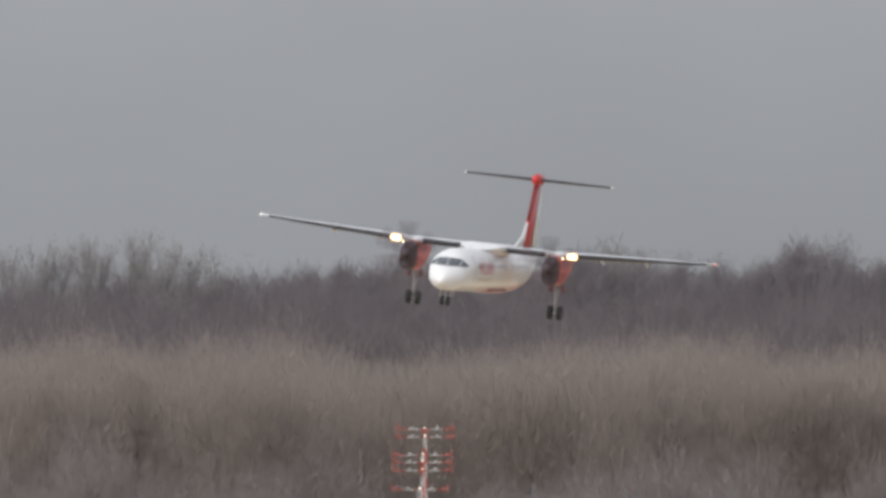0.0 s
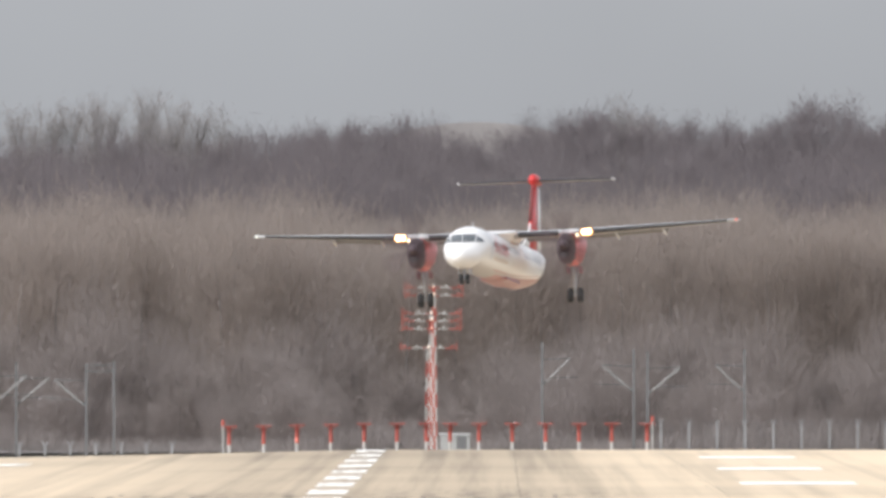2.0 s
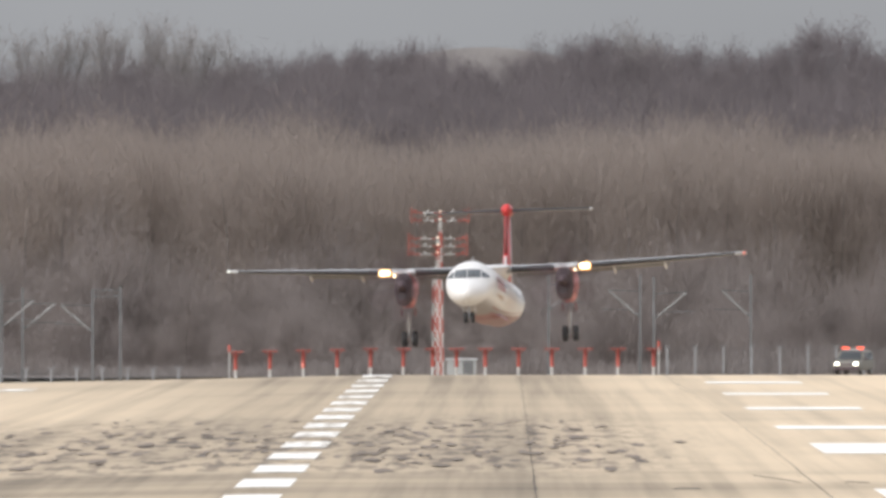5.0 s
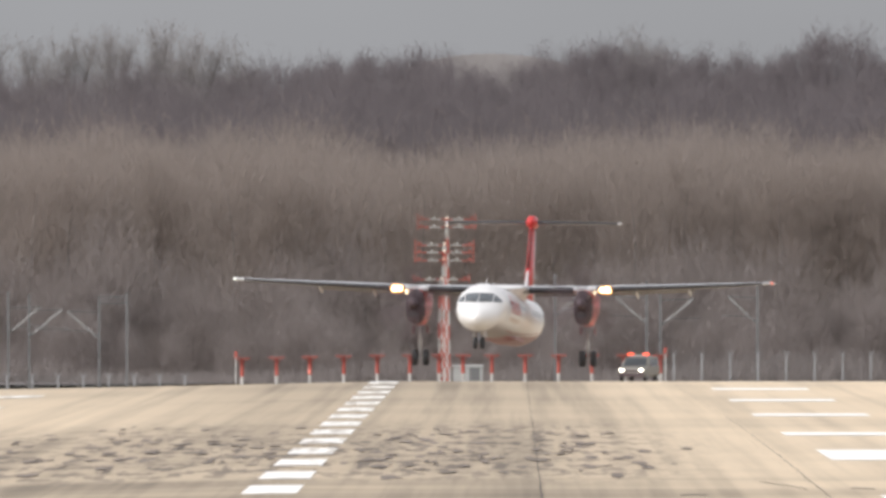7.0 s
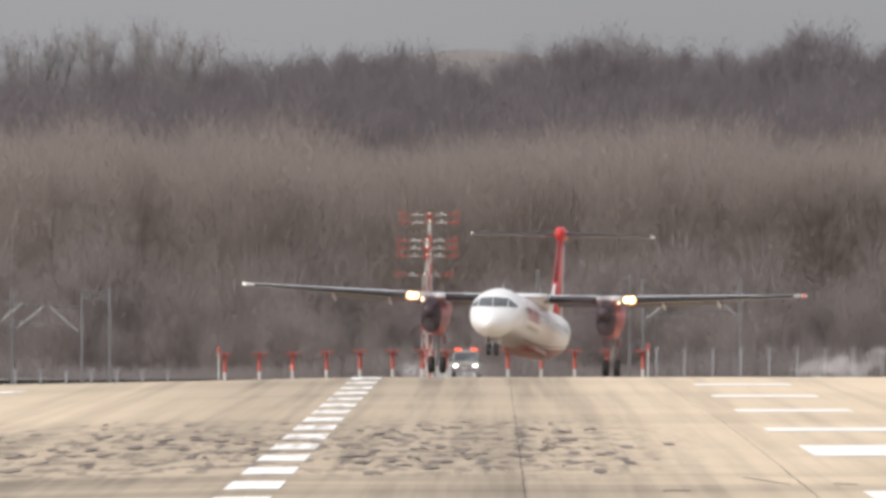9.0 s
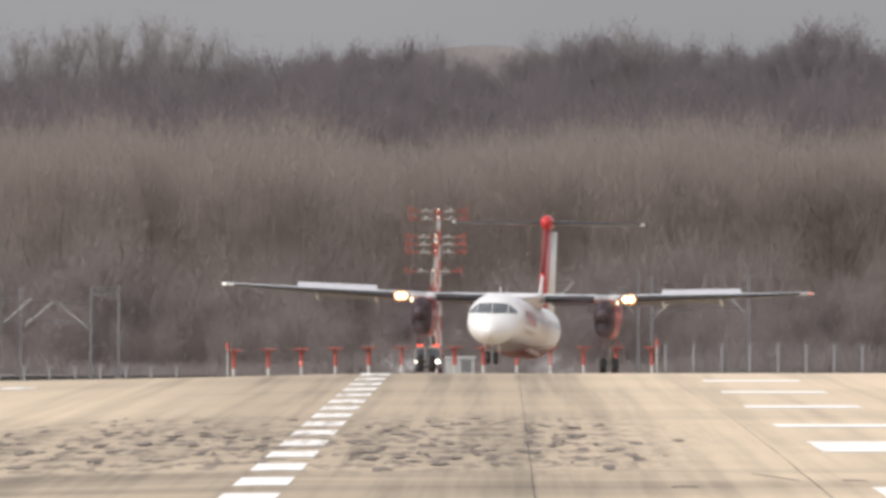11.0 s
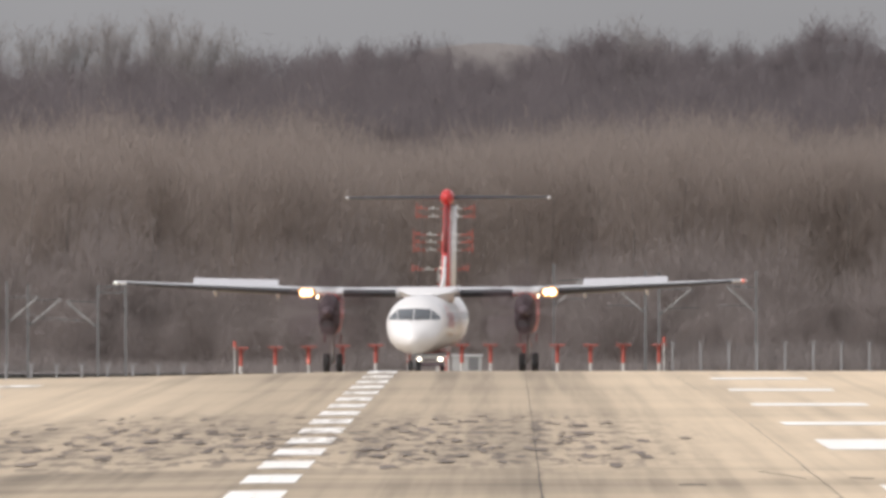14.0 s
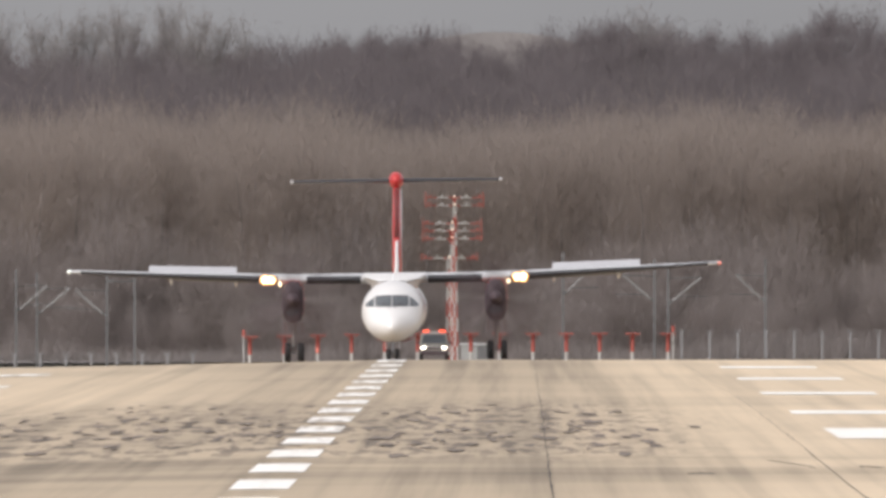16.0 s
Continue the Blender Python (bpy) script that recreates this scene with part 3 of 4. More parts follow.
def airliner():
    plane = thing("airliner", "white and red twin-propeller airliner landing with wheels down", "aeroplane")
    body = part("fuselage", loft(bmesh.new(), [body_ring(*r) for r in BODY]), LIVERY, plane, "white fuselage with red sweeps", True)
    for x0, x1 in ((0.02, 0.72), (0.77, 1.14)):
        windscreen_patch(x0, x1, body, GLASS, "dark cockpit pane")
        windscreen_patch(-x1, -x0, body, GLASS, "dark cockpit pane")
    for side in (-1, 1):
        for i in range(24):
            y = -10.6 + i * 0.79
            if -0.6 < y < 0.6:
                continue
            skin_patch("cabin_window", side, ((y - 0.11, 2.36), (y + 0.11, 2.36), (y + 0.11, 2.68), (y - 0.11, 2.68)), GLASS, body, "", 0.012, 3)
        skin_patch("cabin_door", side, ((-11.9, 1.55), (-11.1, 1.55), (-11.1, 3.1), (-11.9, 3.1)), PANEL, body, "pale passenger door", 0.010, 6)
        # the maker's lettering becomes plain red shapes
        for i in range(8):
            y = -10.4 + i * 0.66
            tall = (0.42, 0.62, 0.42, 0.70, 0.44, 0.44, 0.66, 0.44)[i]
            skin_patch("logo_mark", side, ((y, 2.02), (y + 0.22, 2.02), (y + 0.29, 2.02 + tall * 1.5), (y + 0.07, 2.02 + tall * 1.5)), RED, body, "", 0.018, 4)
            skin_patch("logo_mark", side, ((y, 1.62), (y + 0.20, 1.62), (y + 0.22, 1.84), (y + 0.02, 1.84)), OCHRE, body, "", 0.018, 4)
    for y, h in ((-10.2, 0.30), (-6.8, 0.24), (6.5, 0.28)):
        top = body_at(y)[3]
        bm = bmesh.new()
        loft(bm, [[(-0.02, y, top - 0.05), (0.02, y, top - 0.05), (0.02, y + 0.3, top - 0.05), (-0.02, y + 0.3, top - 0.05)],
                  [(-0.012, y + 0.14, top + h), (0.012, y + 0.14, top + h), (0.012, y + 0.28, top + h), (-0.012, y + 0.28, top + h)]])
        part("blade_aerial", bm, PANEL, body)
    for s in (-1, 1):
        bm = bmesh.new()
        rod(bm, (s * 0.10, -14.62, 2.38), (s * 0.42, -14.30, 2.60), 0.012, 0.012, 5)
        part("wiper", bm, DARK, body, "thin black wiper")
    # fairing over the wing's middle
    bm = bmesh.new()
    rings = []
    for y, w, z in ((-5.0, 0.55, 3.50), (-4.0, 0.95, 3.60), (-3.0, 1.28, 3.74), (-2.4, 1.38, 3.80), (1.2, 1.38, 3.82), (2.6, 1.0, 3.70), (4.2, 0.4, 3.52)):
        half = [(0.70 * w, 3.10), (0.76 * w, 3.34), (0.90 * w, 3.50), (w, min(3.60, z - 0.04)), (w, z - 0.05), (w - 0.10, z)]
        rings.append([(x, y, h) for x, h in half] + [(-x, y, h) for x, h in reversed(half)])
    part("wing_fairing", loft(bm, rings), LIVERY, plane, "white fairing over the wing root", True)
    bm = bmesh.new()
    loft(bm, [[(s * w, y, z) for s, z in ((-1, 1.4), (-1, z0 + 0.1), (-0.6, z0), (0.6, z0), (1, z0 + 0.1), (1, 1.4))] for y, w, z0 in ((-4, 0.5, 0.92), (-2.5, 0.8, 0.83), (2.5, 0.8, 0.83), (4.5, 0.5, 0.94))])
    part("belly_fairing", bm, LIVERY, plane, "pale belly fairing")
    moving = {"props": [], "spoilers": [], "legs": [], "wheels": []}
    for side in (-1, 1):
        w = wing(side, plane)
        moving["spoilers"].append((side, spoiler(side, w)))
        nacelle(side, plane)
        moving["props"].append((side, propeller(side, plane)))
        leg, wheels = main_gear(side, plane)
        moving["legs"].append((side, leg))
        moving["wheels"] += wheels
    nose_gear(plane)
    # fin, rudder and the tailplane on top of it
    def fin(y0, y1, z, t):
        return [(x * t, y0 + u * (y1 - y0), z) for x, u in ((0, 0), (0.7, 0.08), (1, 0.3), (0.7, 0.7), (0.15, 1), (-0.15, 1), (-0.7, 0.7), (-1, 0.3), (-0.7, 0.08))]
    tail = part("fin", loft(bmesh.new(), [fin(11.3, 14.9, 3.4, 0.22), fin(12.4, 15.2, 5.2, 0.19), fin(13.7, 15.5, 7.5, 0.15)]), RED, plane, "tall red fin", True)
    rudder = part("rudder", loft(bmesh.new(), [fin(-0.30, 1.2, 3.5, 0.10), fin(0.0, 1.35, 5.2, 0.09), fin(0.30, 1.5, 7.4, 0.08)]), LIVERY, tail, "white rudder turned to one side", True)
    moving["rudder"] = rudder
    part("deicing_boot", loft(bmesh.new(), [fin(12.43, 12.75, 5.3, 0.10), fin(13.68, 13.95, 7.45, 0.09)]), DARK_RED, tail, "dark strip on the fin's front edge", True)
    part("dorsal_fin", loft(bmesh.new(), [fin(7.6, 12.0, 3.45, 0.13), fin(10.9, 12.6, 4.2, 0.09), fin(12.2, 12.9, 5.15, 0.06)]), LIVERY, tail, "white fillet before the fin", True)
    for s in (-1, 1):
        part("tail_stripe", link_strip(s), LIVERY, tail, "white stripe on the fin", False)
    bm = bmesh.new()
    loft(bm, [[(r * math.cos(q), y, 7.78 + 1.15 * r * math.sin(q)) for q in (2 * math.pi * i / 16 for i in range(16))]
              for y, r in ((13.55, 0.04), (13.65, 0.17), (13.95, 0.29), (14.6, 0.33), (15.6, 0.28), (16.6, 0.12), (17.0, 0.03))])
    part("tail_bullet", bm, RED, tail, "round red fairing on top of the fin", True)
    for side in (-1, 1):
        rows = [(0.1, 14.15, 16.0, 7.75, 0.20), (2.4, 14.45, 15.95, 7.75, 0.17), (4.5, 14.75, 15.9, 7.75, 0.12)]
        tp = part("tailplane", loft(bmesh.new(), [foil(side * x, a, b, z, t) for x, a, b, z, t in rows]), TAIL, tail, "grey tailplane half", True)
        bm = bmesh.new()
        loft(bm, [[(side * x, a + u * (b - a), z + v * t) for u, v in ((-0.01, 0), (0.015, 0.24), (0.03, 0.36), (0.12, 0.54), (0.32, 0.62), (0.08, -0.2), (0.02, -0.16))] for x, a, b, z, t in rows])
        part("deicing_boot", bm, BOOT, tp, "black strip along the front edge")
        bm = bmesh.new()
        loft(bm, [foil(side * 4.5, 14.72, 15.92, 7.75, 0.15), foil(side * 4.62, 14.85, 15.9, 7.76, 0.12)])
        part("tailplane_tip", bm, PANEL, tp, "white tip cap")
    return plane, moving


def link_strip(side):
    bm = bmesh.new()
    rings = []
    for y, z, t in ((13.6, 3.6, 0.225), (14.2, 5.2, 0.195), (14.75, 7.2, 0.16)):
        rings.append([(side * (t - 0.03), y, z), (side * (t + 0.004), y, z), (side * (t * 0.86 + 0.004), y + 0.32, z), (side * (t * 0.86 - 0.03), y + 0.32, z)])
    return loft(bm, rings)


def service_car():
    """A boxy airfield car; its nose points along -y."""
    car = thing("airfield_car", "silver airfield service car with headlamps and red beacons lit", "car")
    prof = [(-2.35, 0.45, 0.80), (-2.25, 0.40, 0.98), (-1.35, 0.38, 1.12), (-0.55, 0.38, 1.78), (0.4, 0.38, 1.84), (2.1, 0.38, 1.80), (2.35, 0.42, 1.2)]
    rings = []
    for y, z0, z1 in prof:
        mid = min(1.1, z1)
        wt = 0.92 - 0.16 * max(0.0, z1 - 1.1)
        rings.append([(-0.86, y, z0), (-0.93, y, z0 + 0.15), (-0.93, y, mid - 0.06), (-wt, y, z1 - 0.05), (-wt + 0.1, y, z1), (wt - 0.1, y, z1), (wt, y, z1 - 0.05), (0.93, y, mid - 0.06), (0.93, y, z0 + 0.15), (0.86, y, z0)])
    body = part("body", loft(bmesh.new(), rings), CAR_PAINT, car, "silver-beige body")
    bm = bmesh.new()
    bm.faces.new([bm.verts.new(p) for p in ((-0.80, -1.33, 1.17), (0.80, -1.33, 1.17), (0.68, -0.62, 1.74), (-0.68, -0.62, 1.74))])
    bmesh.ops.solidify(bm, geom=bm.faces[:], thickness=0.03)
    part("windscreen", bm, GLASS, body, "dark windscreen")
    for s in (-1, 1):
        for y0, y1 in ((-0.5, 0.55), (0.65, 1.9)):
            bm = bmesh.new()
            bm.faces.new([bm.verts.new(p) for p in ((s * 0.93, y0 - 0.1, 1.14), (s * 0.935, y1, 1.14), (s * 0.84, y1, 1.66), (s * 0.84, y0 + 0.15, 1.66))])
            bmesh.ops.solidify(bm, geom=bm.faces[:], thickness=0.02)
            part("side_window", bm, GLASS, body)
        bm = bmesh.new()
        ball(bm, (s * 0.66, -2.31, 0.84), (0.17, 0.07, 0.11), 12, 8)
        part("headlight", bm, HEADLAMP, body, "lit headlamp", True)
        bm = bmesh.new()
        box(bm, (s * 1.02, -0.85, 1.2), (0.18, 0.1, 0.16), 0.02)
        part("mirror", bm, DARK, body)
        bm = bmesh.new()
        box(bm, (s * 0.52, -0.1, 1.98), (0.42, 0.3, 0.17), 0.03)
        part("beacon", bm, BEACON, body, "lit red beacon")
        for y in (-1.5, 1.45):
            w = part("wheel", disc_wheel(bmesh.new(), (s * 0.82, y, 0.34), 0.34, 0.22, 0.05), TYRE, car, "", True)
            bm = bmesh.new()
            rod(bm, (s * 0.72, y, 0.34), (s * 0.935, y, 0.34), 0.19, 0.19, 14)
            part("rim", bm, STEEL, w)
    bm = bmesh.new()
    box(bm, (0, -0.1, 1.90), (1.2, 0.22, 0.08), 0.02)
    part("light_bar", bm, SIGNAL_WHITE, body, "roof bar carrying the beacons")
    bm = bmesh.new()
    box(bm, (0, -2.35, 0.52), (1.7, 0.14, 0.24), 0.03)
    part("bumper", bm, DARK, body, "dark front bumper")
    bm = bmesh.new()
    box(bm, (0, -2.33, 0.82), (0.8, 0.06, 0.14), 0.015)
    part("grille", bm, DARK, body)
    return car


def at(px, d, z=None):
    """A place d metres off, px units sideways of the runway's direction, on the ground."""
    x = (px - 875) * d / FOCAL
    return x, d, ground_z(x, d) if z is None else z


def height(py, d):
    """The height seen py units below the top of the level view, d metres off."""
    return EYE - (py - 447) * d / FOCAL


def localizer_antenna():
    a = thing("localizer_antenna", "red T-shaped radio landing aerial on a white foot", "aerial", group="localizer aerial row")
    bm = bmesh.new()
    rod(bm, (0, 0, -0.1), (0, 0, 0.66), 0.12, 0.12, 10)
    part("foot", bm, SIGNAL_WHITE, a, "white painted foot")
    bm = bmesh.new()
    rod(bm, (0, 0, 0.66), (0, 0, 1.98), 0.15, 0.14, 10)
    part("post", bm, SIGNAL_RED, a)
    bm = bmesh.new()
    box(bm, (0, 0, 2.04), (1.2, 2.2, 0.09), 0.02)
    part("crossbar", bm, SIGNAL_RED, a)
    for s in (-1, 1):
        bm = bmesh.new()
        rod(bm, (0, 0, 1.55), (s * 0.42, 0, 2.0), 0.03, 0.03, 6)
        part("brace", bm, SIGNAL_RED, a)
    return a


def marker_pole(px, py):
    x, y, z = at(px, 3895)
    top = height(py, 3895)
    t = thing("marker_pole", "slender red obstruction lamp pole beside the aerials", "pole", pose(x, y, z))
    bm = bmesh.new()
    rod(bm, (0, 0, 0), (0, 0, top - z - 0.45), 0.05, 0.05, 8)
    part("pole", bm, SIGNAL_WHITE, t)
    bm = bmesh.new()
    rod(bm, (0, 0, top - z - 0.45), (0, 0, top - z), 0.13, 0.11, 10)
    part("lamp_head", bm, SIGNAL_RED, t, "red obstruction lamp")


def approach_mast(px, d, bars, width, lean=0.0):
    """A red and white lattice mast with lamp bars at the given view heights."""
    x, y, z = at(px, d)
    t = thing("approach_light_mast", "red and white banded lattice mast with approach lamp bars", "light mast", pose(x, y, z - 0.05), group="approach light masts")
    top = height(bars[0], d) - z
    k, seg = round(d) % 2, 1.15
    h = 0.0
    while h < top - 0.01:
        g = min(top, h + seg)
        bm = bmesh.new()
        r0, r1 = 0.26 - 0.014 * h, 0.26 - 0.014 * g
        low = [bm.verts.new((p * r0, q * r0, h)) for p, q in ((1, 1), (-1, 1), (-1, -1), (1, -1))]
        high = [bm.verts.new((p * r1, q * r1, g)) for p, q in ((1, 1), (-1, 1), (-1, -1), (1, -1))]
        for i in range(4):
            j = (i + 1) % 4
            ring = [low[i], low[j], high[j], high[i]]
            mid = bm.verts.new(sum((v.co for v in ring), Vector()) / 4)
            for v, w in zip(ring, ring[1:] + ring[:1]):
                bm.faces.new((v, w, mid))
        bmesh.ops.recalc_face_normals(bm, faces=bm.faces)
        bmesh.ops.wireframe(bm, faces=bm.faces[:], thickness=0.11, use_replace=True, use_boundary=True)
        part("mast_section", bm, SIGNAL_RED if k % 2 == 0 else SIGNAL_WHITE, t)
        h, k = g, k + 1
    for b in bars:
        hz = height(b, d) - z
        for i in range(5):
            bm = bmesh.new()
            x0 = -width / 2 + i * width / 5
            rod(bm, (x0, 0, hz), (x0 + width / 5, 0, hz), 0.04, 0.04, 6)
            part("crossbar", bm, SIGNAL_RED if i % 2 == 0 else SIGNAL_WHITE, t)
        for i in range(5):
            bm = bmesh.new()
            x0 = -width / 2 + 0.3 + i * (width - 0.6) / 4
            rod(bm, (x0, -0.14, hz + 0.16), (x0, 0.14, hz + 0.14), 0.085, 0.07, 8)
            part("lamp_housing", bm, SIGNAL_WHITE if i not in (0, 4) else SIGNAL_RED, t)
        for s in (-1, 1):
            bm = bmesh.new()
            box(bm, (s * width / 2, 0, hz + 0.12), (0.07, 0.4, 0.62), 0.02)
            part("end_frame", bm, SIGNAL_RED, t)
        bm = bmesh.new()
        ball(bm, (0, -0.2, hz + 0.12), (0.06, 0.05, 0.06), 8, 6)
        part("lamp", bm, APPROACH, t, "lit approach lamp")
    return t


def catenary_pole(px, py, d, arm=0, reach=0.0):
    """A railway mast with a slanted bracket that holds the overhead wire."""
    x, y, z = at(px, d)
    top = height(py, d) - z
    t = thing("catenary_mast", "grey galvanised railway mast with an overhead wire bracket", "railway mast", pose(x, y, z - 0.1), group="railway masts")
    bm = bmesh.new()
    box(bm, (0, -0.13, top / 2), (0.20, 0.03, top), 0.004)
    box(bm, (0, 0.13, top / 2), (0.20, 0.03, top), 0.004)
    box(bm, (0, 0, top / 2), (0.03, 0.24, top), 0.004)
    part("mast", bm, GALV, t)
    if arm:
        a = top - 1.4
        bm = bmesh.new()
        rod(bm, (0, 0, a), (arm * reach, 0, a + 0.12), 0.05, 0.05, 6)
        part("top_tube", bm, GALV, t)
        bm = bmesh.new()
        rod(bm, (arm * 0.15, 0, a - 2.0), (arm * reach, 0, a + 0.1), 0.075, 0.075, 6)
        part("slanted_tube", bm, BRACKET, t)
        bm = bmesh.new()
        rod(bm, (arm * 0.7, 0, a - 1.5), (arm * (reach + 0.6), 0, a - 1.45), 0.04, 0.04, 6)
        part("steady_arm", bm, GALV, t)
        bm = bmesh.new()
        rod(bm, (arm * 0.08, 0, a - 2.02), (arm * 0.32, 0, a - 1.78), 0.10, 0.10, 8)
        part("insulator", bm, GALV, t)
    return t


def portal_beam(px0, px1, py, d):
    x0, x1, z = at(px0, d)[0], at(px1, d)[0], height(py, d)
    t = thing("portal_beam", "lattice beam between two railway masts", "railway beam", pose(x0, d, z))
    n = max(2, round((x1 - x0) / 1.1))
    for zz in (0, -0.55):
        bm = bmesh.new()
        rod(bm, (0, 0, zz), (x1 - x0, 0, zz), 0.06, 0.06, 6)
        part("chord", bm, GALV, t)
    for i in range(n):
        bm = bmesh.new()
        a, b = (x1 - x0) * i / n, (x1 - x0) * (i + 1) / n
        rod(bm, (a, 0, 0 if i % 2 else -0.55), (b, 0, -0.55 if i % 2 else 0), 0.04, 0.04, 6)
        part("web_bar", bm, GALV, t)


def fence(px0, step, count, py, d, label):
    x0, y, z = at(px0, d)
    w = step * d / FOCAL
    tall = height(py, d) - z
    t = thing("perimeter_fence", label, "fence", pose(x0, y, z))
    post = None
    for i in range(count):
        if post is None:
            bm = bmesh.new()
            box(bm, (0, 0, tall / 2 - 0.15), (0.16, 0.14, tall - 0.2), 0.02)
            rod(bm, (0, 0, tall - 0.3), (-0.24, 0, tall + 0.02), 0.045, 0.045, 6)
            rod(bm, (0, 0, tall - 0.3), (0.24, 0, tall + 0.02), 0.045, 0.045, 6)
            post = part("post", bm, POST, t)
            mesh = post.data
        else:
            ob = new("post", mesh)
            ob.parent = t
            ob.location = (i * w, 0, 0)
    for k in range(12):
        bm = bmesh.new()
        zz = 0.12 + k * (tall - 0.35) / 11
        rod(bm, (0, 0.05, zz), (w * (count - 1), 0.05, zz), 0.011, 0.011, 4)
        part("wire", bm, GALV, t)


def shelter():
    x, y, z = at(801, 3960)
    t = thing("equipment_shelter", "small pale equipment cabin beside the approach mast", "cabin", pose(x, y, z))
    bm = bmesh.new()
    box(bm, (0, 0, 0.6), (2.3, 1.8, 1.25), 0.04)
    part("body", bm, CABIN, t)
    bm = bmesh.new()
    box(bm, (0, 0, 1.27), (2.5, 2.0, 0.10), 0.02)
    part("roof", bm, PANEL, t)
    bm = bmesh.new()
    box(bm, (0.5, -0.92, 0.6), (0.8, 0.04, 1.0), 0.01)
    part("door", bm, GALV, t)


# ---- trees ----
def strips(rng, centre, direction, length, wide):
    """Many thin tapered twigs as one list of vertices and faces."""
    n = len(centre)
    side = np.cross(direction, rng.normal(size=(n, 3)))
    side /= np.linalg.norm(side, axis=1)[:, None] + 1e-9
    a, b = centre, centre + direction * length[:, None]
    w = (wide * side.T).T
    v = np.stack([a - w, a + w, b], 1).reshape(-1, 3)
    return v, np.arange(3 * n).reshape(n, 3)


def tree_model(seed, tall, wide, low, twigs, material, label, spread=1.0, upright=0.6, reach=1.5):
    """A leafless tree: tapered trunk, steep forked limbs and a crown of fine upright twigs with an uneven outline."""
    rng = np.random.default_rng(seed)
    t = thing("bush" if tall < 10 else "bare_tree", label, "bush" if tall < 10 else "tree", group="wood edge")
    bm = bmesh.new()
    bend = rng.normal(0, 0.3, (5, 2))
    pts = [Vector((bend[i][0] * i / 4, bend[i][1] * i / 4, tall * 0.82 * i / 4)) for i in range(5)]
    pts[0].z = -0.4
    rad = [0.20, 0.17, 0.13, 0.08, 0.03]
    for i in range(4):
        rod(bm, pts[i], pts[i + 1], rad[i] * tall / 18, rad[i + 1] * tall / 18, 6)
    part("trunk", bm, BARK, t)
    bm = bmesh.new()
    a, b = [], []
    for i in range(24):
        f = low + (0.96 - low) * (i + rng.random()) / 24
        h = f * tall * 0.80
        k = min(3, int(h / (tall * 0.82) * 4))
        base = pts[k].lerp(pts[k + 1], min(1.0, h / (tall * 0.82) * 4 - k))
        az = rng.random() * 2 * math.pi
        r = wide / 2 * (1.05 - 0.5 * ((f - low) / (1 - low)) ** 3) * rng.uniform(0.4, 1.1)
        end = base + Vector((math.cos(az) * r, math.sin(az) * r, tall * rng.uniform(0.12, 0.27)))
        end.z = min(end.z, tall * rng.uniform(0.86, 0.99))
        mid = base.lerp(end, 0.5) + Vector((math.cos(az) * r, math.sin(az) * r, 0)) * 0.12
        rod(bm, base, mid, 0.05, 0.035, 4)
        rod(bm, mid, end, 0.035, 0.014, 3)
        a += [base, mid, mid]
        b += [mid, end, end]
        for _ in range(2):
            e2 = mid + Vector((rng.normal(0, r * 0.35), rng.normal(0, r * 0.35), rng.uniform(0.8, 2.6)))
            rod(bm, mid, e2, 0.024, 0.01, 3)
            a.append(mid)
            b.append(e2)
    part("branchwork", bm, material, t)
    a, b = np.array(a), np.array(b)
    pick = rng.integers(0, len(a), twigs)
    pos = a[pick] + (b - a)[pick] * rng.random(twigs)[:, None] ** 0.7 + rng.normal(0, 0.62 * spread, (twigs, 3))
    out = pos - np.array([0, 0, tall * 0.2])
    out /= np.linalg.norm(out, axis=1)[:, None] + 1e-9
    d = out * 0.6 + rng.normal(0, 0.5, (twigs, 3)) + np.array([0, 0, upright])
    d /= np.linalg.norm(d, axis=1)[:, None]
    v, f = strips(rng, pos, d, reach * rng.uniform(0.4, 1.15, twigs), rng.uniform(0.012, 0.028, twigs))
    link_mesh("crown", v.tolist(), f.tolist(), material, t)
    return t


